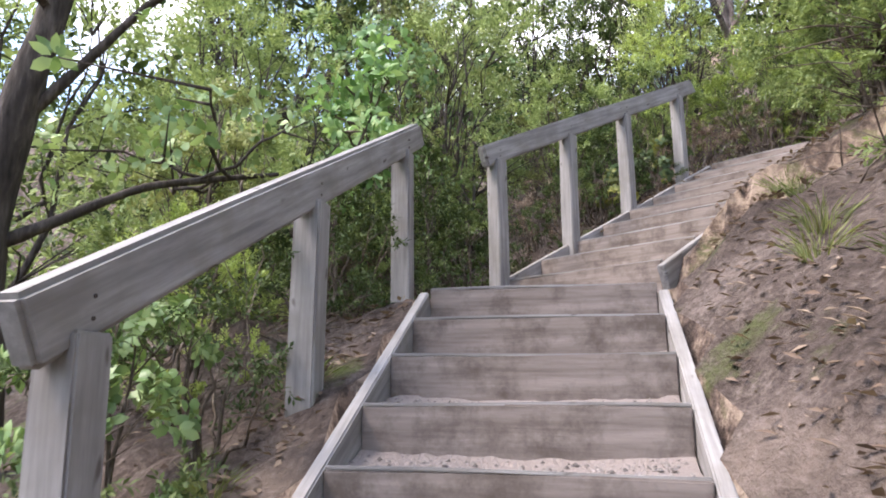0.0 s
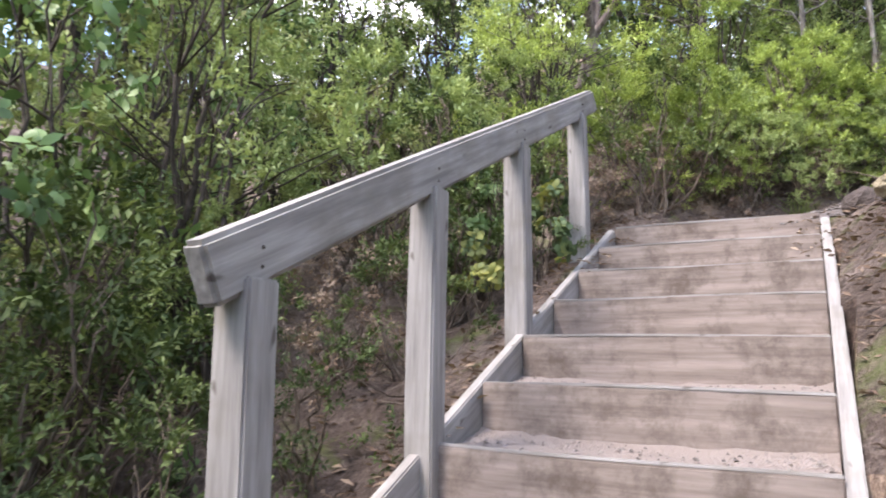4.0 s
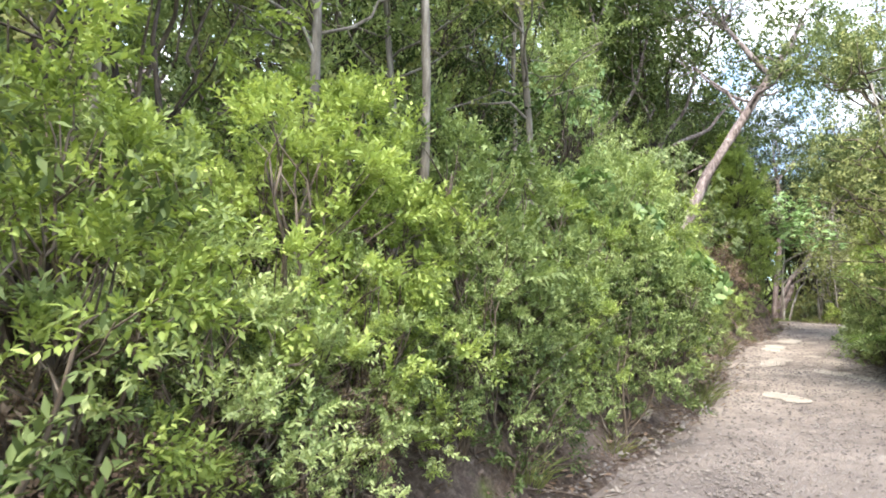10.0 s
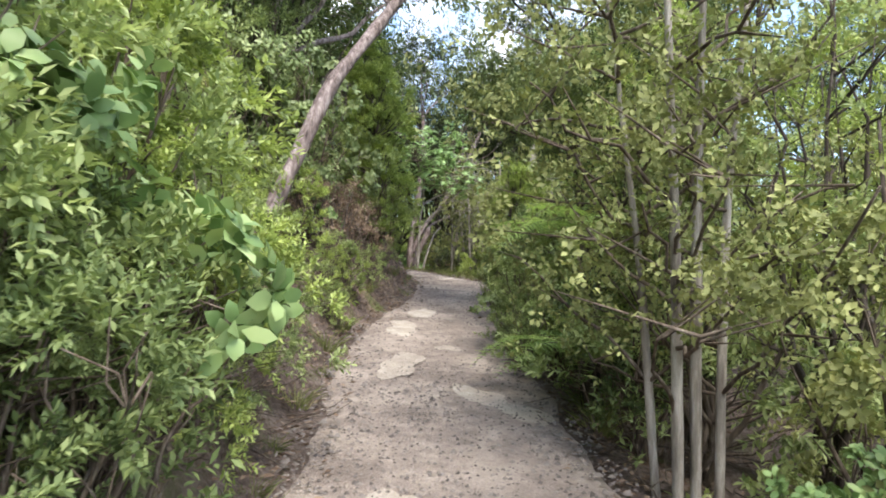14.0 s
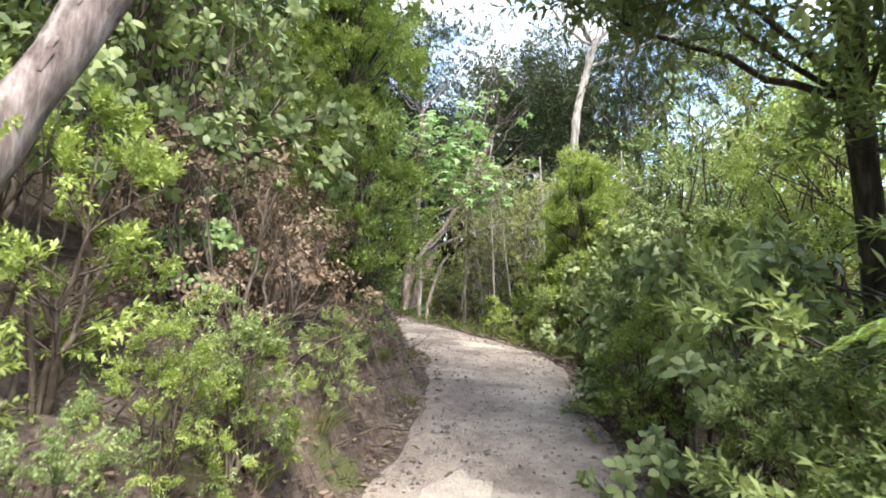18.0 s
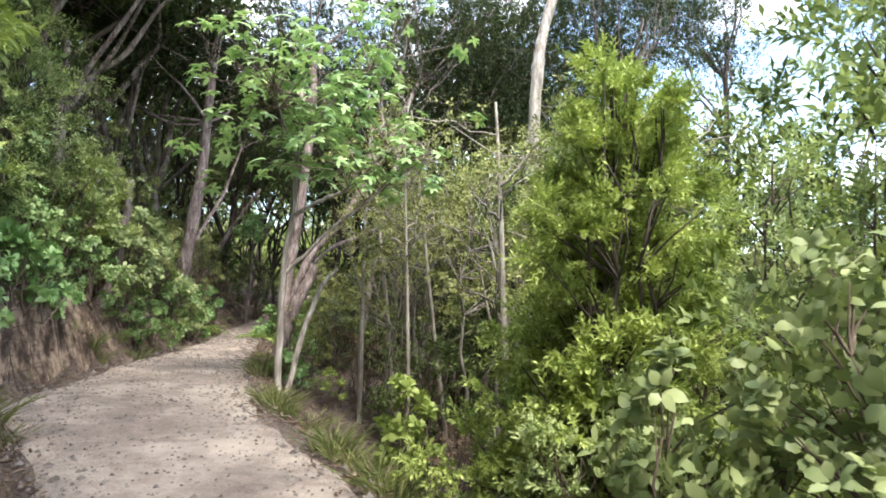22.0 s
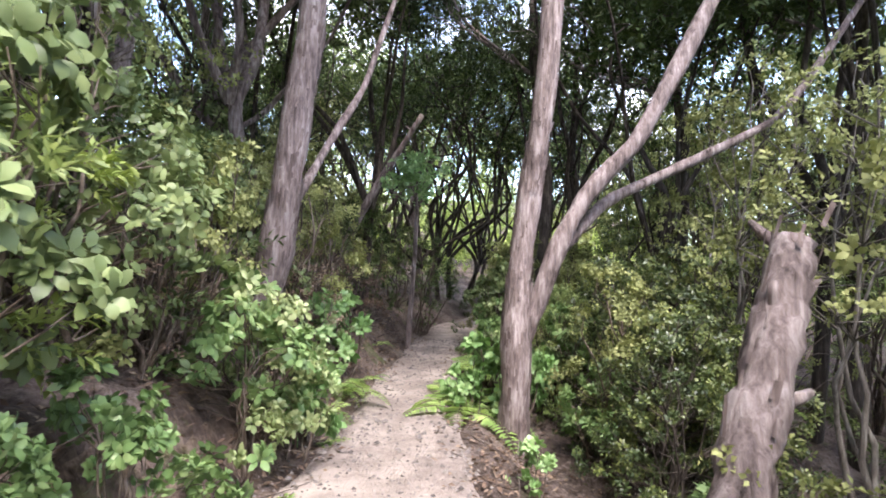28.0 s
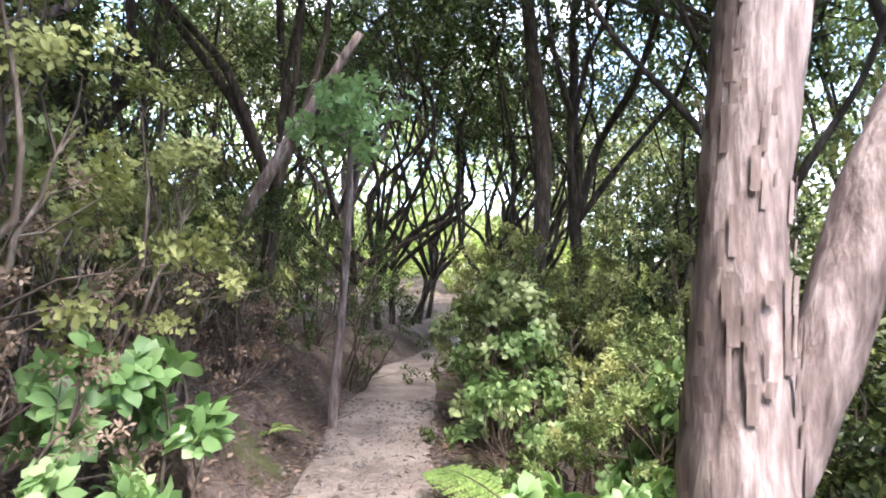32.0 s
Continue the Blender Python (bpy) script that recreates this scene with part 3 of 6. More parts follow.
def handrail(start, u, slope, length, posts, tall, label):
    """A thick board on edge with an eased top, on square posts."""
    thing = tagged(new("handrail"), label, "handrail")
    bm = board((length, 0.075, 0.165), 9, 0.014)
    for v in bm.verts:
        if v.co.x > length / 2 - 0.02 and v.co.z > 0:
            v.co.x -= 0.07
    r = part("rail", bm, M_TIMBER, thing, "weathered grey top rail with knots")
    x = Vector((u[0], u[1], slope)).normalized()
    r.matrix_basis = at(Vector(start) + x * length / 2 - Vector((0, 0, 0.0825)), along(u, slope))
    for k, d in enumerate(posts):
        top = Vector(start) + Vector((u[0], u[1], slope)) * d - Vector((0, 0, 0.15))
        p = part("post", board((tall, 0.115, 0.115), 20 + k, 0.007), M_TIMBER, thing)
        p.matrix_basis = at(top - Vector((0, 0, tall / 2)), along(u) @ Euler((0, radians(-90), 0)).to_matrix().to_4x4())
        for j in (-0.03, 0.02):
            bm = bmesh.new()
            bmesh.ops.create_cone(bm, cap_ends=True, segments=8, radius1=0.006, radius2=0.005, depth=0.006)
            n = part("nail", bm, M_DARKBARK, thing, "dark nail head")
            n.matrix_basis = at(top + Vector((u[1] * 0.039, -u[0] * 0.039, 0.06 + j)), along((u[1], -u[0])) @ Euler((0, radians(90), 0)).to_matrix().to_4x4())
    return thing


handrail((-0.85, 1.35, 1.666), U1, 0.493, 3.49, (0.17, 1.41, 2.75), 1.65, "grey weathered timber handrail on square posts beside the lower steps")
handrail((0.30, 4.92, 3.215), U2, 0.470, 4.15, (0.17, 1.14, 2.13, 3.33), 1.35, "grey weathered timber handrail on square posts beside the upper steps")


# ---- plants ----
def place(thing, x, y, s=1.0, turn=0.0, sink=0.04, lean=(0, 0)):
    return Matrix.LocRotScale((x, y, ground_z(x, y) - sink), Euler((radians(lean[0]), radians(lean[1]), radians(turn))), (s, s, s))


def puffs(rng, centres, size, each, per, leaf, style, out=None):
    """Tufts of leaves round the given centres, turned outwards and up."""
    n = len(centres) * each
    c = np.repeat(centres, each, 0)
    r = np.repeat(np.broadcast_to(size, len(centres)), each)
    way = rng.normal(0, 1, (n, 3)) + (0, 0, 0.55)
    if out is not None:
        way = unit(way) * 0.85 + np.repeat(out, each, 0)
    way = unit(way) * (1, 1, 0.8)
    base = c + way * (r * rng.uniform(0.05, 0.35, n))[:, None]
    if style != "whorl":
        return sprigs(rng, base, way + rng.normal(0, 0.2, (n, 3)), r * rng.uniform(0.55, 1.0, n), per, leaf[0], leaf[1])
    return whorls(rng, c + way * (r * rng.uniform(0.25, 1.0, n))[:, None], way, per, leaf[0], leaf[1])


def shrub(name, label, seed, tall, wide, style, leaf, material, tufts=44, each=10, stems=7, low=0.12, bark=None, category="shrub", tuft=0.15):
    """A bush: crooked stems from one root, twigs to rounded masses of leaf tufts with gaps between them."""
    rng = np.random.default_rng(seed)
    thing = tagged(new(name), label, category)
    wood, C, out = [], [], []
    lobes = rng.uniform(0.75, 1.15, 9)
    masses = max(4, tufts // 6)
    for k in range(masses):
        h = low + (1 - low) * ((k + rng.uniform(0, 1)) / masses) ** 0.85
        a = 2.4 * k + rng.uniform(-0.6, 0.6)
        body = math.sin(math.pi * min(1, (h * 0.86 + 0.14)) ** 0.8) ** 0.6
        r = wide / 2 * 0.8 * body * lobes[k % 9] * rng.uniform(0.35, 1.0) ** 0.5
        c = np.array((math.cos(a) * r, math.sin(a) * r, tall * h * 0.93))
        big = wide * rng.uniform(0.14, 0.24) * (1.2 - 0.35 * h)
        for _ in range(tufts // masses):
            d = unit(rng.normal(0, 1, 3) + (math.cos(a) * 0.35, math.sin(a) * 0.35, 0.6))
            C.append(c + d * big * rng.uniform(0.55, 1.0) * (1, 1, 0.8))
            out.append(d)
    C, out = np.array(C), np.array(out)
    order = np.argsort(-C[:, 2])
    lines = []
    for k in range(stems):
        top = C[order[k * 3 % len(C)]] - (0, 0, 0.1 * tall)
        L = bent(rng, (rng.normal(0, 0.04), rng.normal(0, 0.04), -0.06), top, 9, 0.09)
        lines.append(L)
        wood.append(tube(L, np.linspace(0.014 * tall ** 0.7, 0.004, 9), 5))
    knots = np.concatenate(lines)
    for c in C:
        near = knots[np.argmin(np.linalg.norm((knots - c) * (1, 1, 1.4) + (0, 0, 0.25 * tall ** 0.5), axis=1))]
        wood.append(tube(np.stack([near, (near + c) / 2 + rng.normal(0, 0.02 * wide, 3), c]), np.array((0.005, 0.0035, 0.002)) * tall ** 0.6, 3))
    V, T = join(wood)
    tagged(fast_object("stem", V, T, bark or M_TWIG, thing, smooth=True), kind="stuff")
    V, T = puffs(rng, C, wide * tuft * rng.uniform(0.7, 1.1, len(C)), each, {"sprig": 16, "spray": 12, "whorl": 6}[style], leaf, style, out)
    fast_object("foliage", V, T, material, thing)
    return thing


def bark_flakes(rng, Q, rad, n):
    """Long thin curls of bark that stand off the trunk."""
    i = rng.integers(0, len(Q) - 3, n)
    T = unit(Q[i + 1] - Q[i])
    A = unit(np.cross(T, rng.normal(0, 1, (n, 3))))
    S = np.cross(T, A)
    l, w, r = rng.uniform(0.03, 0.13, n)[:, None], rng.uniform(0.004, 0.013, n)[:, None], rad[i][:, None]
    P = Q[i] + T * rng.uniform(0, 0.25, (n, 1))
    lift = rng.uniform(0.001, 0.008, (n, 1))
    rows = []
    for f, up in ((0, 0.0), (0.5, 0.35), (1, 1.0)):
        for s in (-1, 0, 1):
            a = s * w / r
            rows.append(P + T * l * f + (A * np.cos(a) + S * np.sin(a)) * (r * 0.985 + 0.004 + lift * up))
    V = np.stack(rows, 1).reshape(-1, 3)
    k = np.arange(n)[:, None] * 9
    F = [k + f for f in ([0, 1, 4], [0, 4, 3], [1, 2, 5], [1, 5, 4], [3, 4, 7], [3, 7, 6], [4, 5, 8], [4, 8, 7])]
    return V, np.concatenate(F)


def tree(name, label, seed, trunks, leaf, material, bark, clumps=26, count=5000, size=0.5, style="sprig", flat=0.5, limbs=6, reach=1.6, crown_from=0.55, flakes=0, limb_bark=None):
    """A tree from its trunk lines (each: list of points with a radius), limbs off their upper parts, a crown in clumps."""
    rng = np.random.default_rng(seed)
    thing = tagged(new(name), label, "tree")
    ends, ways = [], []
    for pts in trunks:
        P = np.array([p[:3] for p in pts], float)
        R = np.array([p[3] for p in pts], float)
        t = np.linspace(0, len(P) - 1, 8 * (len(P) - 1) + 1)
        Q = np.stack([np.interp(t, range(len(P)), P[:, c]) for c in range(3)], 1)
        for _ in range(3):
            Q[1:-1] = (Q[:-2] + 2 * Q[1:-1] + Q[2:]) / 4
        rad = np.interp(t, range(len(P)), R)
        Q += np.stack([np.sin(t * 2.3 + seed), np.cos(t * 1.9 + seed), 0 * t], 1) * rad[:, None] * 0.35
        rad = rad * (1 + 0.07 * np.sin(t * 5.1 + seed))
        V, T = tube(Q, rad, 12 if R[0] > 0.06 else 8, 0.10, rng)
        fast_object("trunk", V, T, bark, thing, smooth=True)
        if R[0] > 0.1 and bark is M_BARK and flakes:
            V, T = bark_flakes(rng, Q, rad, flakes)
            tagged(fast_object("bark_flake", V, T, M_FLAKE, thing, "loose strips of peeling bark", smooth=True), kind="stuff")
        for j in range(limbs):
            f = rng.uniform(crown_from, 1.0)
            i = min(len(Q) - 2, int(f * (len(Q) - 1)))
            a = rng.uniform(0, 6.283)
            r = reach * rng.uniform(0.45, 1.0) * (1.15 - 0.5 * f)
            tip = Q[i] + (math.cos(a) * r, math.sin(a) * r, r * rng.uniform(0.1, 0.9))
            L = bent(rng, Q[i], tip, 7, 0.13)
            limb_mesh = [tube(L, np.linspace(max(0.012, rad[i] * 0.45), 0.006, 7), 5)]
            for k in range(3):
                q = L[rng.integers(3, 7)]
                e = q + rng.normal(0, 1, 3) * reach * (0.22, 0.22, 0.12) + (0, 0, reach * 0.1)
                limb_mesh.append(tube(np.stack([q, (q + e) / 2, e]), (0.01, 0.006, 0.003), 3))
                ends.append(e)
                ways.append(unit(e - Q[i]))
            V, T = join(limb_mesh)
            fast_object("branch", V, T, limb_bark or bark, thing, smooth=True)
    if count and ends:
        per = {"sprig": 16, "spray": 12, "whorl": 6}[style]
        each = max(3, count // (per * len(ends)))
        V, T = puffs(rng, np.array(ends), size * rng.uniform(0.7, 1.2, len(ends)), each, per, leaf, style)
        fast_object("crown", V, T, material, thing)
    return thing


def frond(rng, length, pinna, droop, start=0.12, fine=True, pairs=24):
    """One arching fern frond along +x: a rib, and pinnae cut into leaflets."""
    t = np.linspace(0, 1, 12)
    rib = np.stack([t * length * (1 - 0.12 * t), 0.04 * length * np.sin(t * 2), length * (0.55 * t - droop * t * t)], 1)
    pieces = [tube(rib, np.linspace(0.006, 0.0015, 12) * max(0.6, length), 4)]
    P, D, N, L, W = [], [], [], [], []
    for k in range(pairs):
        f = start + (1 - start) * (k + 0.5) / pairs
        q = np.array([np.interp(f, t, rib[:, c]) for c in range(3)])
        d = unit(np.array([np.interp(min(1, f + 0.05), t, rib[:, c]) - np.interp(f, t, rib[:, c]) for c in range(3)]) + 1e-6)
        size = pinna * (math.sin(math.pi * min(1, (0.18 + 0.82 * f) ** 0.9)) ** 0.8 + 0.05)
        for s in (-1, 1):
            side = np.array([0.35, s * 1.0, -0.10])
            w = unit(side + rng.normal(0, 0.06, 3))
            if not fine:
                P.append(q), D.append(w), N.append((0, 0, 1)), L.append(size), W.append(length / pairs * 0.95)
                continue
            m = 9
            for j in range(m):
                g = (j + 0.3) / m
                c = q + w * size * g + np.array([0, 0, -0.12 * size * g * g])
                ll = size * 0.20 * (1 - 0.75 * g) + 0.006
                for h in (-1, 1):
                    P.append(c), D.append(unit(np.array([h * 1.0, 0.35 * s, -0.05]) + 0.3 * w)), N.append((0, 0, 1)), L.append(ll), W.append(size / m * 0.95)
            P.append(q + w * size * 0.9), D.append(w), N.append((0, 0, 1)), L.append(size * 0.12), W.append(0.008)
    leaf = leaves(np.array(P), np.array(D), np.array(N, float), np.array(L), np.array(W))
    return pieces[0], leaf


def fern(name, label, seed, fronds, length, pinna, trunk=0.0, droop=0.75, fine=True, pairs=24):
    rng = np.random.default_rng(seed)
    thing = tagged(new(name), label, "fern")
    if trunk > 0:
        V, T = tube([(0, 0, -0.1), (0.03, 0.02, trunk * 0.5), (0.05, 0, trunk)], (0.11, 0.085, 0.075), 10, 0.2, rng)
        fast_object("trunk", V, T, M_DARKBARK, thing, "dark fibrous trunk")
    for k in range(fronds):
        rib, leaf = frond(rng, length * rng.uniform(0.8, 1.1), pinna, droop * rng.uniform(0.8, 1.25), fine=fine, pairs=pairs)
        holder = fast_object("frond", leaf[0], leaf[1], M_FERN, thing)
        stalk = fast_object("rib", rib[0], rib[1], M_TWIG, holder)
        holder.matrix_basis = Matrix.LocRotScale((0.05 if trunk else 0, 0, trunk), Euler((rng.uniform(-0.2, 0.2), rng.uniform(-0.25, 0.15), 6.283 * k / fronds + rng.uniform(-0.3, 0.3))), None)
    return thing


def grass(name, label, seed, blades, tall, material):
    rng = np.random.default_rng(seed)
    thing = tagged(new(name), label, "grass")
    a = rng.uniform(0, 6.283, blades)
    P = np.stack([np.cos(a), np.sin(a), 0 * a], 1) * rng.uniform(0, 0.09, (blades, 1)) - (0, 0, 0.03)
    out = np.stack([np.cos(a), np.sin(a), 0 * a], 1) * rng.uniform(0.1, 0.9, (blades, 1)) + (0, 0, 1)
    half = tall * rng.uniform(0.3, 0.6, blades)
    lo = leaves(P, out, rng.normal(0, 1, (blades, 3)), half * 1.3, np.full(blades, 0.006))
    hi = leaves(P + unit(out) * half[:, None] * 0.95, out + np.stack([np.cos(a), np.sin(a), -0.5 + 0 * a], 1) * 0.6, rng.normal(0, 1, (blades, 3)), half, np.full(blades, 0.004))
    V, T = join([lo, hi])
    fast_object("tuft", V, T, material, thing)
    return thing


# ---- one of each kind, placed out of the copies' way; then copies ----
FINE, OVAL = (0.020, 0.0075), (0.055, 0.027)
KINDS = {
    "manuka": [shrub("manuka_bush", "bushy bright green shrub with fine feathery leaves", 11 + k, 1.45, 1.3, "sprig", (0.046, 0.018), M_MANUKA, 50, 7, 8, 0.04) for k in range(3)],
    "yellow": [shrub("manuka_bush", "yellow-green feathery shrub beside the track", 21 + k, 1.45, 1.2, "sprig", (0.046, 0.018), M_YELLOW, 48, 7, 8, 0.04) for k in range(2)],
    "fine": [shrub("manuka_bush", "dense bright green bush of fine feathery sprays", 141 + k, 1.3, 1.3, "sprig", (0.036, 0.015), M_MANUKA, 84, 7, 8, 0.03, None, "shrub", 0.125) for k in range(2)],
    "fineyellow": [shrub("manuka_bush", "dense yellow-green bush of fine feathery sprays", 144 + k, 1.3, 1.3, "sprig", (0.036, 0.015), M_YELLOW, 84, 7, 8, 0.03, None, "shrub", 0.125) for k in range(2)],
    "broad": [shrub("broadleaf_bush", "green shrub with glossy oval leaves", 31 + k, 1.3, 1.1, "whorl", (0.085, 0.046), M_BROAD, 46, 5, 7, 0.1) for k in range(3)],
    "grey": [shrub("broadleaf_bush", "grey-green shrub with leathery oval leaves", 41 + k, 1.4, 1.2, "whorl", (0.078, 0.042), M_GREY, 48, 5, 8, 0.1) for k in range(2)],
    "olive": [shrub("small_leaved_bush", "olive shrub with small scattered leaves and thin twigs", 51 + k, 1.6, 1.3, "whorl", (0.040, 0.023), M_OLIVE, 50, 12, 9, 0.1) for k in range(2)],
    "dark": [shrub("undergrowth_bush", "undergrowth shrub with shade put into its dark green leaves", 61 + k, 1.4, 1.5, "spray", (0.056, 0.022), M_SHADED, 40, 5, 9, 0.05) for k in range(3)],
    "dry": [shrub("dry_bush", "dry brown twiggy bush with dead leaves", 71 + k, 1.0, 1.2, "whorl", (0.036, 0.0155), M_DEAD, 60, 5, 16, 0.05, M_DRY) for k in range(2)],
    "fresh": [shrub("seedling", "fresh bright green seedling with oval leaves", 81 + k, 0.6, 0.5, "whorl", (0.085, 0.048), M_FRESH, 12, 4, 4, 0.3) for k in range(3)],
    "gold": [shrub("seedling", "yellow-leaved seedling at the track edge", 86 + k, 0.8, 0.6, "whorl", (0.07, 0.036), M_YELLOW, 14, 4, 5, 0.3) for k in range(2)],
    "tall": [shrub("bush_tree", "tall feathery green bush tree on the slope", 91 + k, 4.6, 2.9, "spray", (0.078, 0.029), M_MANUKA, 84, 7, 7, 0.06, M_DARKBARK, "tree", 0.15) for k in range(3)],
    "tallyellow": [shrub("bush_tree", "tall yellow-green feathery bush tree", 94 + k, 4.4, 2.6, "spray", (0.072, 0.027), M_YELLOW, 84, 9, 7, 0.12, M_DARKBARK, "tree", 0.145) for k in range(2)],
    "talldark": [shrub("bush_tree", "tall bush tree with shade put into its dark green leaves", 96 + k, 4.8, 3.0, "spray", (0.088, 0.034), M_SHADED, 80, 6, 7, 0.05, M_DARKBARK, "tree", 0.18) for k in range(2)],
    "tallolive": [shrub("bush_tree", "tall thin-twigged olive bush tree", 98 + k, 4.4, 2.7, "whorl", (0.056, 0.032), M_OLIVE, 64, 11, 9, 0.08, M_TWIG, "tree", 0.17) for k in range(2)],
    "tallbroad": [shrub("bush_tree", "tall broad-leaved bush tree on the slope", 101 + k, 4.2, 2.7, "whorl", (0.105, 0.053), M_BROAD, 56, 7, 7, 0.1, M_DARKBARK, "tree", 0.17) for k in range(2)],
    "greytall": [shrub("broadleaf_tree", "tall grey-green broadleaf bush over the bank", 131 + k, 2.8, 2.0, "whorl", (0.085, 0.045), M_GREY, 90, 5, 8, 0.12, M_TWIG, "tree", 0.12) for k in range(2)],
    "column": [shrub("manuka_bush", "tall narrow column of bright yellow-green feathery foliage", 151 + k, 3.3, 1.4, "sprig", (0.046, 0.017), M_YELLOW, 150, 13, 6, 0.06, M_DARKBARK, "shrub", 0.15) for k in range(2)],
    "dense": [shrub("bush_tree", "tall dense green bush with fine feathery leaves", 155 + k, 3.3, 1.9, "sprig", (0.055, 0.02), M_MANUKA, 130, 7, 7, 0.05, M_DARKBARK, "tree", 0.13) for k in range(2)],
    "open": [shrub("bush_tree", "open olive tree with bare grey stems and small scattered leaves above", 161 + k, 4.3, 2.9, "whorl", (0.055, 0.03), M_OLIVE, 72, 8, 5, 0.46, M_STEM, "tree", 0.15) for k in range(2)],
    "round": [shrub("roundleaf_shrub", "low shrub with round green and yellowing leaves", 165 + k, 0.9, 0.8, "whorl", (0.085, 0.068), M_ROUND, 20, 3, 5, 0.2) for k in range(2)],
    "glossy": [shrub("glossy_bush", "dark dense bush of small glossy leaves with yellow-green tips", 168 + k, 1.5, 1.4, "whorl", (0.042, 0.024), M_GLOSSY, 90, 9, 7, 0.03, M_DARKBARK, "shrub", 0.12) for k in range(2)],
    "grass": [grass("grass_tuft", "tuft of pale green grass at the track edge", 111 + k, 70, 0.36, M_GRASS) for k in range(2)],
    "lowfern": [fern("ground_fern", "small bright green fern on the bank", 121 + k, 7, 0.55, 0.11, 0.0, 0.7, False, 20) for k in range(2)],
}
USED = {}
SKIP = {5, 6, 7, 13, 150, 155, 161, 162, 174, *range(178, 186), 187, 190, 201, 217, *range(220, 224), *range(225, 231), 234, 236, 240, 241, 250, 253, 295, 317, 330, 334}
SET_OUT = [0]
# places that stay open: x, y, radius
KEPT_FREE = [(2.1, 3.75, 0.1), (2.55, 4.35, 0.1), (16.4, 7.35, 0.12), (16.8, 7.0, 0.25), (16.9, 7.35, 0.1), (17.5, 6.75, 0.15), (16.9, 3.3, 0.1), (15.6, 3.9, 0.1), (26.0, 2.7, 0.2), (27.4, 3.3, 0.2), (28.8, 3.7, 0.2),
             (29.6, 3.2, 0.2), (31.2, 3.2, 0.2), (25.4, 3.8, 0.75), (32.6, 3.3, 0.2), (32.6, 3.9, 0.3), (33.0, 3.7, 0.3), (32.4, 2.9, 0.2), (17.9, 6.6, 0.2), (18.9, 3.3, 0.15), (19.3, 2.8, 0.15), (34.4, 3.2, 0.2), (33.4, 3.9, 0.3), (34.2, 3.6, 0.2), (31.9, 4.0, 0.6), (4.9, 8.6, 0.06), (5.4, 8.4, 0.06), (5.0, 8.3, 0.06), (5.9, 8.75, 0.1)]


def put(kind, x, y, s=1.0, turn=None):
    """Set the next plant of that kind: the protos themselves first, then copies of them."""
    SET_OUT[0] += 1
    if SET_OUT[0] in SKIP or any((x - a) ** 2 + (y - b) ** 2 < c * c for a, b, c in KEPT_FREE):
        return None
    protos = KINDS[kind]
    n = USED[kind] = USED.get(kind, -1) + 1
    if turn is None:
        turn = (x * 977 + y * 613) % 360
    m = place(None, x, y, s, turn)
    src = protos[n % len(protos)]
    ob = src if n < len(protos) else copy_thing(src, Matrix())
    ob.matrix_basis = m
    return tagged(ob, group=src.name.split(".")[0].replace("_", " ") + " plants beside the track")


# ---- single trees along the track ----
def kanuka(name, label, seed, x, y, tall, bark, stems=5, thick=0.09, spread=2.6, count=7000, leaf=(0.16, 0.058), material=None, size=0.75, fork=0.25, limbs=5, crook=0.12):
    """A forked, leaning tree with bare limbs and flat layers of leaves at the top."""
    rng = np.random.default_rng(seed)
    z = ground_z(x, y)
    trunks = []
    head = np.array([x + rng.normal(0, 0.25), y + rng.normal(0, 0.25), z + tall * fork])
    for k in range(stems):
        a = 6.283 * k / stems + rng.uniform(-0.5, 0.5)
        r = spread * rng.uniform(0.35, 1.0)
        top = np.array([x + math.cos(a) * r, y + math.sin(a) * r, z + tall * rng.uniform(0.8, 1.0)])
        w = thick * rng.uniform(0.55, 0.85)
        first = thick if k == 0 else w
        line = bent(rng, head, top, 6, crook)
        pts = [(*q, first * f) for q, f in zip(line, (1.0, 0.85, 0.7, 0.55, 0.4, 0.25))]
        if k == 0:
            pts = [(x, y, z - 0.1, thick * 1.25)] + pts
        trunks.append(pts)
    return tree(name, label, seed, trunks, leaf, material or M_SHADED, bark, count=count, size=size, style="spray", flat=0.4, limbs=limbs, reach=1.6, crown_from=0.62)


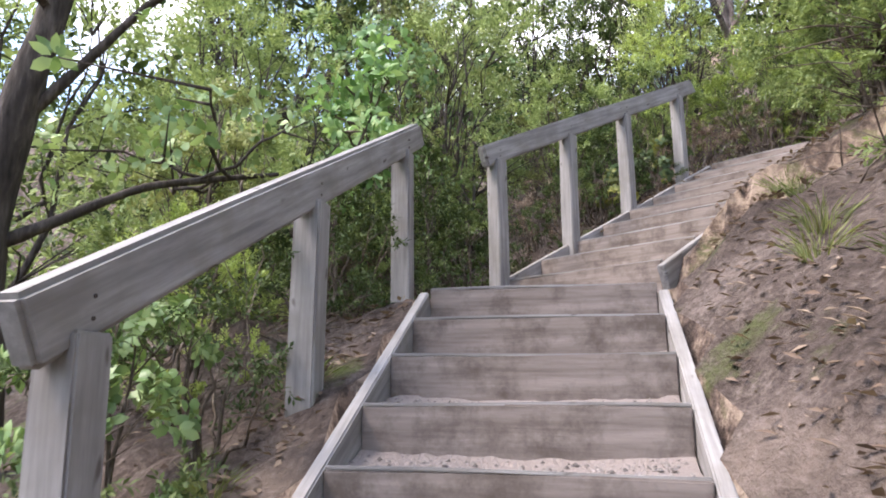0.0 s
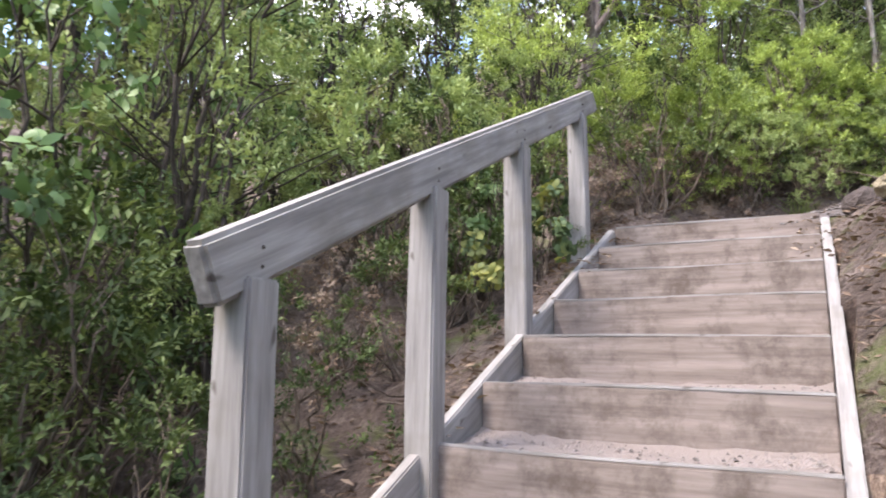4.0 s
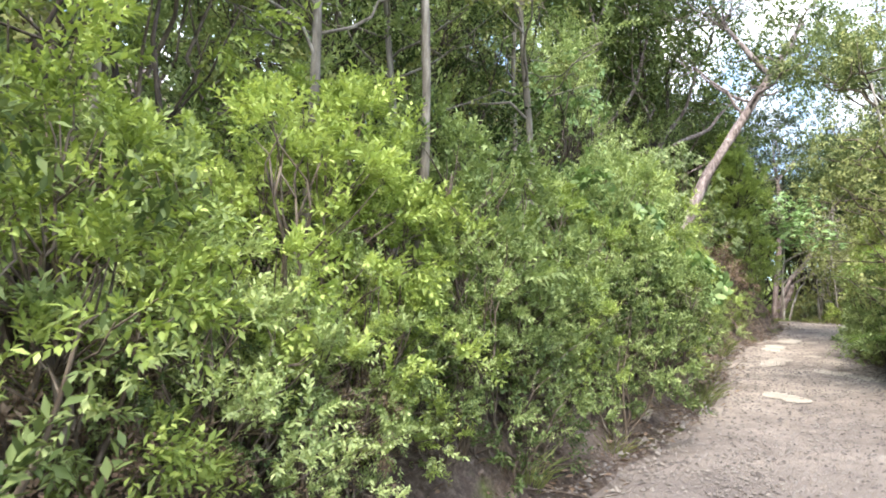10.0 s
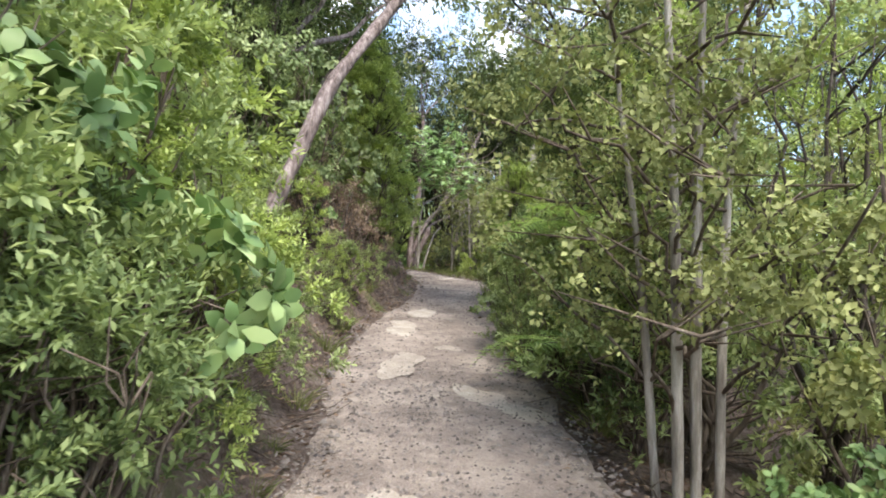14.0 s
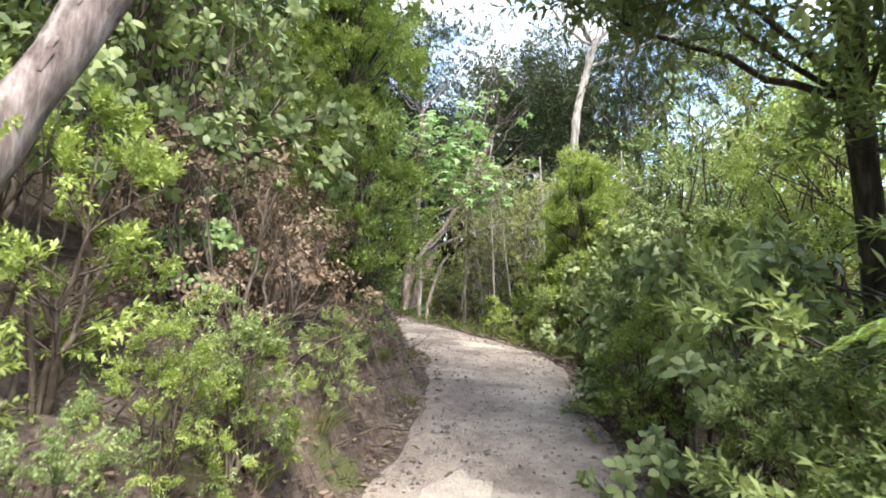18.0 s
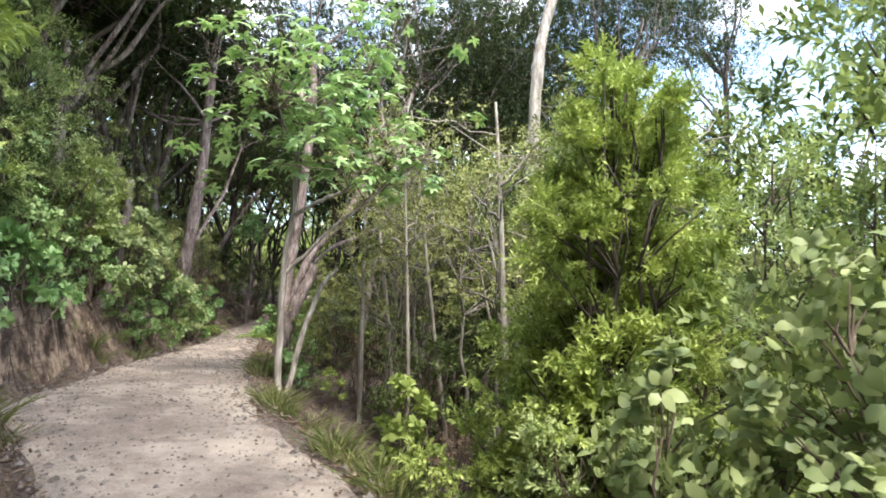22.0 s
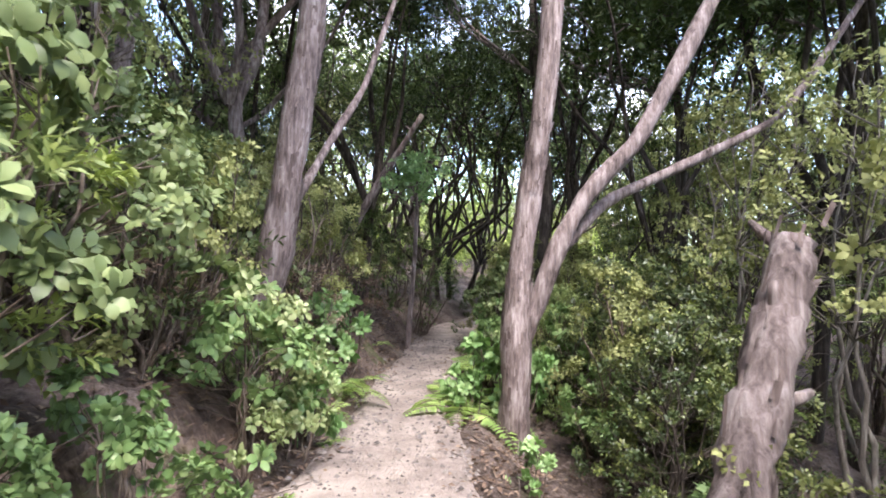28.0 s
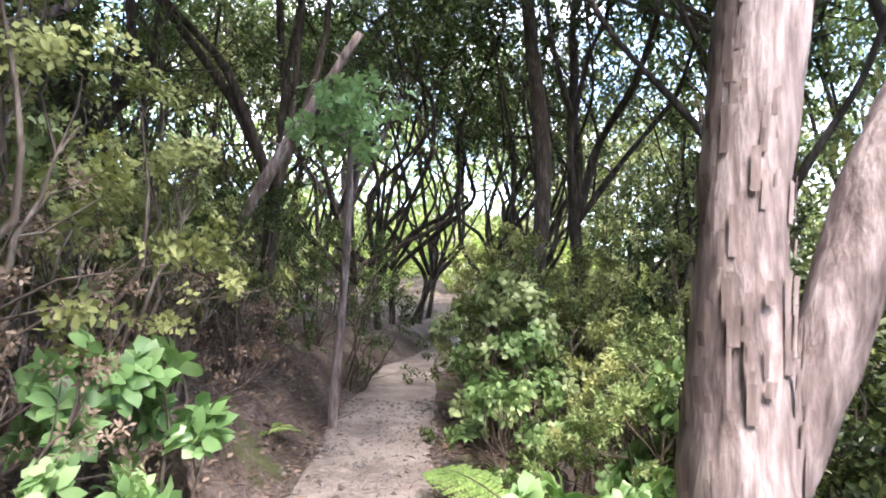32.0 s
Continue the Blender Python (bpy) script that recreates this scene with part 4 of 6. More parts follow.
def fan(thing, seed, start, way, n, long, thick, bark, leaf=None, flat=0.3, clump=0.5):
    """Bare limbs that spread from a point and carry flat dark leaf cushions at their ends."""
    rng = np.random.default_rng(seed)
    start, way = np.array(start, float), unit(np.array(way, float))
    C = []
    for k in range(n):
        out = unit(np.cross(way, rng.normal(0, 1, 3)))
        tip = start + long * rng.uniform(0.7, 1.1) * unit(way + out * rng.uniform(0.25, 0.85))
        mid = start + (tip - start) * 0.5 + out * long * 0.08
        L = np.concatenate([bent(rng, start, mid, 5, 0.10), bent(rng, mid, tip, 5, 0.12)[1:]])
        V, T = tube(L, np.linspace(thick * rng.uniform(0.6, 0.9), thick * 0.18, 9), 6)
        fast_object("branch", V, T, bark, thing, smooth=True)
        twigs = []
        for j in (4, 5, 6, 7, 8):
            e = L[j] + rng.normal(0, 1, 3) * long * (0.17, 0.17, 0.07) + way * long * 0.12
            twigs.append(tube(bent(rng, L[j], e, 4, 0.12), np.linspace(thick * 0.22, 0.004, 4), 4))
            if j > 4 or rng.random() < 0.5:
                for _ in range(4):
                    C.append(e + rng.normal(0, clump, 3) * (1, 1, flat))
        V, T = join(twigs)
        tagged(fast_object("twig", V, T, bark, thing), kind="stuff")
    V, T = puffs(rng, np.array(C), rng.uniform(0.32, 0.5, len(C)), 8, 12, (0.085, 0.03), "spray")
    fast_object("crown", V, T, leaf or M_CANOPY_SHADE, thing, "flat cushions of leaves with shade put into their dark colour")


tree("leaning_tree", "grey peeling-barked tree leaning over the track", 5,
     [[(15.2, 7.95, 5.8, 0.105), (15.55, 7.6, 7.0, 0.095), (16.05, 7.2, 8.36, 0.088), (16.9, 6.6, 9.5, 0.08), (17.8, 5.9, 10.8, 0.08), (18.8, 5.2, 12.3, 0.05)],
      [(17.8, 5.9, 10.8, 0.06), (18.0, 6.5, 11.8, 0.05), (18.4, 7.0, 12.8, 0.03)]],
     (0.09, 0.034), M_SHADED, M_BARK, count=13000, size=0.8, limbs=14, reach=2.2, crown_from=0.66, flakes=260)
peeling = tree("peeling_tree", "tall tree with shaggy peeling bark beside the track", 7,
     [[(31.95, 7.36, 6.5, 0.15), (31.9, 7.13, 7.5, 0.12), (31.9, 6.95, 8.4, 0.115), (31.95, 6.78, 9.5, 0.10), (32.1, 6.75, 12.0, 0.07), (32.3, 6.4, 13.8, 0.04)],
      [(31.95, 6.92, 8.15, 0.035), (32.5, 6.74, 8.76, 0.034), (32.85, 6.48, 9.31, 0.03), (33.3, 6.2, 10.4, 0.02)]],
     (0.13, 0.048), M_SHADED, M_BARK, count=0, limbs=0, flakes=900)
forked = tree("forked_tree", "big forked tree with flaking pinkish-grey bark at the track edge", 9,
     [[(32.66, 5.22, 6.2, 0.155), (32.62, 5.16, 7.2, 0.118), (32.6, 5.03, 8.2, 0.10), (32.52, 4.98, 9.0, 0.095), (32.7, 4.8, 11.5, 0.08), (33.0, 4.8, 12.5, 0.06)],
      [(32.62, 5.12, 7.15, 0.085), (32.6, 4.82, 7.92, 0.08), (32.57, 4.51, 8.42, 0.075), (32.57, 4.14, 8.85, 0.072), (32.85, 3.2, 10.6, 0.07), (33.5, 2.4, 12.3, 0.055)],
      [(32.6, 4.85, 7.85, 0.055), (32.85, 4.35, 8.35, 0.05), (33.0, 3.7, 8.65, 0.045), (33.1, 2.6, 9.2, 0.04), (33.4, 1.4, 10.8, 0.03)]],
     (0.05, 0.024), M_OLIVE, M_BARK, count=0, limbs=0, flakes=900)
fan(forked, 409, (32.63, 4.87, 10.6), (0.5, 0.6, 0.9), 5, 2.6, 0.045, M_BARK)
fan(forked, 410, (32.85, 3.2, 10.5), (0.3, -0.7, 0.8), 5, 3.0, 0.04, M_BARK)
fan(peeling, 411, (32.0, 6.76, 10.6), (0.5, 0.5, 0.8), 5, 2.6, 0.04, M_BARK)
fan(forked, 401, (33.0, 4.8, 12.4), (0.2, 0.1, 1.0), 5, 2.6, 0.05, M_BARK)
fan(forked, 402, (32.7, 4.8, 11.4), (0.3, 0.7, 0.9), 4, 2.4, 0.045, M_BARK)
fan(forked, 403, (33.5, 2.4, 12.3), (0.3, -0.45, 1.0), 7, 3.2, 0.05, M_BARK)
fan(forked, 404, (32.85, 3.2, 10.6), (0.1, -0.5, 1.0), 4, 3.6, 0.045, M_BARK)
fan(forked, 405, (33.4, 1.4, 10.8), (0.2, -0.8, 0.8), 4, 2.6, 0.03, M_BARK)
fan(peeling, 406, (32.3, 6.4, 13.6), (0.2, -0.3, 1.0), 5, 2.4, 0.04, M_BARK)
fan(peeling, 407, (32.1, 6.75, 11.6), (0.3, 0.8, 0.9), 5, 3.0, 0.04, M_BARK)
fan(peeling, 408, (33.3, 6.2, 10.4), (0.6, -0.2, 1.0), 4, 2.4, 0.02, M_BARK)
tree("small_tree", "young tree with a thin straight trunk and round bright crown", 12,
     [[(36.85, 6.05, 6.55, 0.042), (36.75, 6.0, 7.6, 0.036), (36.65, 5.98, 8.6, 0.03), (36.65, 5.98, 9.2, 0.015)]],
     (0.085, 0.045), M_FRESH, M_BARK, count=1100, size=0.34, limbs=7, reach=0.45, crown_from=0.78, style="whorl", flat=0.9)


def palmate(rng, base, way, leaf_len, leaf_wid):
    """Hand-shaped leaves of five leaflets on short stalks, in rosettes."""
    n = len(base)
    per = 5
    hub, face = [], []
    for k in range(4):
        d = unit(unit(way) * 0.5 + rng.normal(0, 0.8, (n, 3)))
        hub.append(base + d * 0.14)
        face.append(unit(d * 0.6 + (0, 0, 0.9)))
    hub, face = np.concatenate(hub), np.concatenate(face)
    side = unit(np.cross(face, rng.normal(0, 1, face.shape)))
    other = np.cross(face, side)
    ang = np.linspace(-1.9, 1.9, per)[None]
    D = np.cos(ang)[..., None] * side[:, None] + np.sin(ang)[..., None] * other[:, None] - face[:, None] * 0.12
    P = np.repeat(hub[:, None], per, 1)
    N = np.repeat(face[:, None], per, 1)
    m = len(hub) * per
    return round_leaves(P.reshape(-1, 3), D.reshape(-1, 3), N.reshape(-1, 3), leaf_len * rng.uniform(0.75, 1.1, m), leaf_wid * rng.uniform(0.85, 1.1, m))


def five_finger():
    rng = np.random.default_rng(14)
    thing = tagged(new("five_finger_tree"), "slender pale-trunked tree with hand-shaped bright leaves", "tree")
    lines = [([(26.5, 5.27, 5.9, 0.046), (26.47, 5.29, 7.25, 0.038), (26.48, 5.27, 7.79, 0.034), (26.49, 5.2, 8.3, 0.03), (26.5, 5.18, 9.8, 0.025)], "trunk"),
             ([(26.48, 5.27, 7.58, 0.027), (26.41, 5.08, 7.77, 0.024), (26.36, 4.77, 8.12, 0.02), (26.2, 4.52, 8.32, 0.017), (26.0, 4.2, 8.6, 0.016)], "branch"),
             ([(26.49, 5.2, 8.25, 0.026), (26.3, 4.95, 8.4, 0.024), (26.1, 4.6, 8.55, 0.018), (25.9, 4.2, 9.0, 0.012)], "branch"),
             ([(26.55, 5.22, 6.0, 0.036), (26.82, 5.01, 6.93, 0.032), (27.07, 4.8, 7.48, 0.028), (27.2, 4.61, 7.69, 0.022)], "trunk"),
             ([(26.5, 5.18, 8.9, 0.02), (26.1, 5.4, 9.3, 0.015), (25.7, 5.5, 9.6, 0.01)], "branch"),
             ([(26.5, 5.18, 9.2, 0.02), (26.2, 4.7, 9.7, 0.015), (25.9, 4.3, 10.0, 0.01)], "branch")]
    ends, ways = [], []
    for pts, name in lines:
        P = np.array(pts)
        t = np.linspace(0, len(P) - 1, 6 * len(P))
        Q = np.stack([np.interp(t, range(len(P)), P[:, c]) for c in range(4)], 1)
        V, T = tube(Q[:, :3] + rng.normal(0, 0.004, (len(Q), 3)), Q[:, 3], 9, 0.08, rng)
        fast_object(name, V, T, M_PALE, thing, smooth=True)
        for k in range(38):
            i = rng.integers(int(len(Q) * (0.55 if name == "branch" else 0.8)), len(Q))
            e = Q[i, :3] + rng.normal(0, 0.42, 3) * (1, 1, 0.8) + (0, 0, 0.1)
            if e[2] < 8.6:
                continue
            V, T = tube(np.stack([Q[i, :3], e]), (0.008, 0.004), 4)
            fast_object("twig", V, T, M_TWIG, thing)
            ends.append(e)
            ways.append(unit(e - Q[i, :3]))
    V, T = palmate(rng, np.array(ends), np.array(ways), 0.125, 0.048)
    fast_object("crown", V, T, M_FRESH, thing)


five_finger()

# thin stems with light crowns
tree("slender_tree", "clump of slender pale stems with small yellow-green leaves", 17,
     [[(10.95, 5.07, 4.5, 0.03), (10.9, 5.1, 6.0, 0.026), (10.75, 5.3, 8.6, 0.01)], [(11.02, 4.95, 4.5, 0.03), (11.0, 4.95, 6.3, 0.026), (11.0, 4.9, 8.8, 0.01)],
      [(10.9, 4.9, 4.5, 0.026), (11.0, 4.8, 6.3, 0.022), (11.15, 4.5, 8.5, 0.01)], [(11.08, 5.1, 4.5, 0.024), (11.1, 5.2, 6.0, 0.02), (11.2, 5.45, 8.0, 0.008)]],
     (0.044, 0.024), M_OLIVE, M_PALE, count=15000, size=0.45, limbs=13, reach=1.15, crown_from=0.25, style="whorl", flat=0.8, limb_bark=M_TWIG)
for seed, x, y, top, lean, mat in ((31, 7.15, 8.55, 5.0, 0.1, M_MANUKA), (32, 9.1, 8.4, 4.6, -0.1, M_OLIVE), (33, 6.7, 9.1, 4.8, 0.2, M_OLIVE), (34, 8.3, 9.3, 5.2, -0.2, M_MANUKA), (35, 5.7, 9.6, 5.0, 0.1, M_OLIVE), (36, 10.6, 9.0, 5.2, 0.15, M_MANUKA)):
    z = ground_z(x, y)
    tree("slender_tree", "thin grey-stemmed tree behind the bushes", seed,
         [[(x, y, z - 0.1, 0.036), (x + lean * 0.4, y, z + 1.6, 0.03), (x + lean, y + 0.1, z + 3.0, 0.024), (x + lean * 2, y, z + top, 0.012)]],
         (0.055, 0.022), mat, M_STEM, count=5200, size=0.42, limbs=16, reach=1.4, crown_from=0.42, flat=0.5)
for seed, x, y, h, dx, dy, w in ((41, 27.7, 4.2, 2.6, 0.05, 0.0, 0.035), (42, 24.0, 3.3, 2.6, 0.35, 0.05, 0.04), (43, 23.9, 2.7, 2.5, 0.05, 0.05, 0.022), (44, 23.6, 2.3, 2.8, 0.05, 0.0, 0.03),
                                 (45, 25.7, 3.9, 2.4, 0.1, 0.05, 0.024), (46, 28.3, 3.6, 3.2, -0.1, 0.2, 0.04), (47, 29.3, 4.2, 3.4, 0.2, -0.3, 0.05), (48, 26.6, 3.2, 3.0, 0.2, 0.2, 0.03), (49, 22.6, 3.2, 1.8, 0.05, -0.05, 0.03)):
    z = ground_z(x, y)
    tree("thin_tree", "thin pale crooked stem with a light crown of small leaves", seed,
         [[(x, y, z - 0.1, w), (x + dx * 0.6, y + dy, z + h * 0.5, w * 0.85), (x + dx, y + dy * 2, z + h, w * 0.6), (x + dx * 1.4, y + dy * 3, z + h * 1.5, w * 0.3)]],
         (0.042, 0.022), M_OLIVE, M_PALE, count=1500, size=0.4, limbs=9, reach=0.9, crown_from=0.6, style="whorl", flat=0.7)


def dead_trunk(label, pts, seed):
    rng = np.random.default_rng(seed)
    P = np.array(pts)
    t = np.linspace(0, len(P) - 1, 7 * len(P))
    Q = np.stack([np.interp(t, range(len(P)), P[:, c]) for c in range(4)], 1)
    Q[:, :3] += rng.normal(0, 0.003, (len(Q), 3))
    V, T = tube(Q[:, :3], Q[:, 3], 10, 0.14, rng)
    thing = tagged(new("dead_tree"), label, "dead tree")
    fast_object("trunk", V, T, M_BARK, thing, smooth=True)
    for k in (0.45, 0.7, 0.93):
        q = Q[int(k * (len(Q) - 1))]
        d = unit(rng.normal(0, 1, 3) * (1, 1, 0.3) + (0, 0, 0.5))
        V, T = tube(bent(rng, q[:3], q[:3] + d * (q[3] + rng.uniform(0.06, 0.16)), 4, 0.1), q[3] * np.array((0.4, 0.33, 0.26, 0.16)), 6)
        fast_object("branch_stub", V, T, M_BARK, thing, "broken branch stub")
    V, T = bark_flakes(rng, Q[:, :3], Q[:, 3], 60)
    tagged(fast_object("bark_flake", V, T, M_FLAKE, thing, "loose strips of peeling bark", smooth=True), kind="stuff")
    return thing


dead_trunk("broken leaning dead trunk on the cut bank", [(28.55, 7.85, 6.7, 0.11), (28.68, 7.55, 7.4, 0.085), (28.74, 7.44, 8.4, 0.07), (28.77, 7.43, 8.87, 0.06)], 1)
dead_trunk("stout leaning broken trunk beside the track", [(28.6, 5.32, 6.3, 0.10), (28.82, 5.1, 7.1, 0.088), (28.98, 4.9, 7.52, 0.083), (29.1, 4.78, 7.8, 0.07)], 2)
dead_trunk("pale dead trunk leaning in the thicket", [(38.4, 7.6, 7.0, 0.07), (38.28, 7.27, 7.95, 0.065), (38.12, 6.62, 9.15, 0.06), (37.9, 5.9, 10.3, 0.04)], 3)
dead_trunk("short brown stump among the stems", [(23.1, 3.35, 5.2, 0.09), (23.12, 3.33, 5.9, 0.08), (23.15, 3.3, 6.25, 0.05)], 4)
tree("old_tree", "dark gnarled tree with spreading branches beside the lower steps", 51,
     [[(-2.1, 3.1, 0.8, 0.10), (-2.05, 3.0, 2.2, 0.085), (-1.85, 3.0, 3.2, 0.075), (-1.7, 3.1, 4.8, 0.05)], [(-1.95, 3.0, 2.7, 0.026), (-1.4, 3.1, 3.4, 0.02), (-0.5, 3.2, 3.75, 0.015), (0.6, 3.5, 3.9, 0.012)],
      [(-2.0, 3.0, 2.1, 0.03), (-1.5, 3.3, 2.45, 0.022), (-0.9, 3.6, 2.6, 0.012)]],
     (0.08, 0.042), M_BROAD, M_DARKBARK, count=700, size=0.5, limbs=5, reach=1.1, crown_from=0.6, style="whorl")
fern("tree_fern", "tree fern with wide bright green fronds beside the track", 61, 10, 1.25, 0.28, 1.5, 0.62).matrix_basis = place(None, 14.0, 4.5, 1.0, 20)
fern("tree_fern", "low tree fern under the bushes", 62, 8, 1.1, 0.22, 0.5, 0.7).matrix_basis = place(None, 12.7, 4.9, 0.9, 70)
fern("tree_fern", "fern with broad fronds at the track edge", 63, 9, 0.85, 0.2, 0.2, 0.7).matrix_basis = place(None, 34.5, 5.05, 0.95, 10)
fern("tree_fern", "pale green tree fern in the gully", 64, 9, 1.3, 0.26, 0.8, 0.6).matrix_basis = place(None, 33.2, 3.3, 1.0, 40)
for k, (x, y, tall, thick, stems, bark) in enumerate((
        (35.0, 0.6, 8.5, 0.08, 6, M_DARKBARK),
        (25.5, 10.6, 7.5, 0.085, 6, M_DARKBARK), (30.6, 11.2, 7.0, 0.08, 6, M_DARKBARK), (33.8, 9.4, 7.0, 0.085, 6, M_DARKBARK), (21.6, 10.8, 7.0, 0.085, 5, M_DARKBARK), (16.5, 11.6, 7.5, 0.085, 5, M_DARKBARK),
        (38.0, 8.6, 6.5, 0.09, 6, M_DARKBARK), (31.0, 12.5, 8, 0.085, 5, M_DARKBARK), (32.8, 8.9, 7.5, 0.08, 6, M_BARK), (36.6, 2.6, 7.0, 0.06, 6, M_DARKBARK), (38.8, 6.9, 6.5, 0.07, 6, M_DARKBARK), (14.0, -2.0, 8.5, 0.14, 5, M_BARK))):
    kanuka("kanuka_tree", "tall forked bush tree with bare limbs and flat leaf layers", 200 + k, x, y, tall, bark, stems, thick)
for k, (x, y, tall) in enumerate(((34.8, 7.7, 8.0), (20.6, 9.0, 7.5), (24.6, 9.3, 7.5), (36.2, 8.6, 7.0), (35.6, 0.8, 9.0), (40.0, 2.6, 7.5), (41.6, -0.6, 8.5), (43.0, -3.4, 9.0), (38.2, -2.4, 9.5), (45.5, 6.4, 6.5),
                                  (7.2, 12.8, 8.0), (-3.2, 9.8, 8.0), (4.4, 11.0, 7.0), (-1.8, 12.4, 8.5), (30.0, 9.6, 7.0), (18.6, 9.4, 7.5), (34.4, 10.2, 7.0))):
    kanuka("kanuka_tree", "tall forked bush tree with bare limbs and flat leaf layers", 270 + k, x, y, tall, M_DARKBARK if k % 3 else M_BARK, 5, 0.085, 3.0, 5000, (0.20, 0.072), None, 0.85, 0.3, 5)
for k, (x, y, tall) in enumerate(((29.6, 8.5, 6.3), (27.2, 9.0, 6.3), (31.6, 9.0, 6.3), (20.6, 8.0, 5.6), (31.0, 12.0, 6.5))):
    kanuka("kanuka_tree", "tall forked bush tree with a dark spreading crown over the track", 330 + k, x, y, tall, M_BARK, 5, 0.08, 3.3, 6000, (0.18, 0.065), None, 0.85, 0.4, 6)
for k in range(22):
    kanuka("thicket_tree", "dark crooked thin-stemmed tree in the far thicket", 240 + k, 40.5 + (k * 2.37) % 7.5, 1.2 + (k * 1.73) % 7.6, 5.2 + (k % 4) * 0.5, M_DARKBARK, 5, 0.05, 1.3, 3600, (0.12, 0.042), None, 0.8, 0.15, 3, 0.3)

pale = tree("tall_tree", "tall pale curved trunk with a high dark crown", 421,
            [[(27.7, 2.0, 4.2, 0.12), (27.75, 1.9, 7.5, 0.10), (27.7, 1.85, 10.3, 0.09), (27.72, 1.72, 11.0, 0.085), (28.0, 1.45, 12.0, 0.075), (27.9, 1.3, 12.8, 0.06)]], (0.1, 0.04), M_CANOPY_SHADE, M_PALE, count=0, limbs=0)
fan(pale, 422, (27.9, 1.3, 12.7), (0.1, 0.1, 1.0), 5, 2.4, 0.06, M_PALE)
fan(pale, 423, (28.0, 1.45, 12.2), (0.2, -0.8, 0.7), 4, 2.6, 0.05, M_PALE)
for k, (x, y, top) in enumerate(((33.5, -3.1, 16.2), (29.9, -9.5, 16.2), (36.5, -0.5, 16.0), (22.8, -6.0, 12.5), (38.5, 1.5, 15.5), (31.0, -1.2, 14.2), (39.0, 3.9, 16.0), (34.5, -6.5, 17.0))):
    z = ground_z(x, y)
    far_tree = tree("tall_tree", "tall bare-limbed tree with flat dark crowns", 430 + k, [[(x, y, z - 0.2, 0.11), (x + 0.5, y - 0.4, z + (top - z) * 0.3, 0.095), (x + 0.1, y - 0.1, z + (top - z) * 0.5, 0.085), (x + 0.2, y, top - 3.0, 0.07)]], (0.1, 0.04), M_CANOPY_SHADE, M_DARKBARK, count=0, limbs=0)
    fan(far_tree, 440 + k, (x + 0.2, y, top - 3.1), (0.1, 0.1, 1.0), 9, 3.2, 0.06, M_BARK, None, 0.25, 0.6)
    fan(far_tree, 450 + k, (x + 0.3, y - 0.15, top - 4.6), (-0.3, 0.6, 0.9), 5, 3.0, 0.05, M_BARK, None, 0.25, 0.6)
layered = tree("layered_tree", "spreading tree beside the track, layered feathery foliage with shade in its colour", 461,
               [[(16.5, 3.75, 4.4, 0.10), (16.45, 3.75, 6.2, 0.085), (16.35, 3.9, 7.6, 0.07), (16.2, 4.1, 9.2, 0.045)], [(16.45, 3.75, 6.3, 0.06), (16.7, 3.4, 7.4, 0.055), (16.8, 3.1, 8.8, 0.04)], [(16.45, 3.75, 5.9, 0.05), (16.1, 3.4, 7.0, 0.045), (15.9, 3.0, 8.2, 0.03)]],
               (0.1, 0.04), M_HALF_SHADE, M_DARKBARK, count=0, limbs=0)
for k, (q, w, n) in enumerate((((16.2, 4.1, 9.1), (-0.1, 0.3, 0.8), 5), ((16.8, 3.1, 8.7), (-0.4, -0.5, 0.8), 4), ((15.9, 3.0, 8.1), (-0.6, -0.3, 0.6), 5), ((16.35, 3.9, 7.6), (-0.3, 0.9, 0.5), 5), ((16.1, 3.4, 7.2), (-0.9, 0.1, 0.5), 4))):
    fan(layered, 470 + k, q, w, n, 1.7, 0.03, M_DARKBARK, M_HALF_SHADE, 0.2, 0.3)


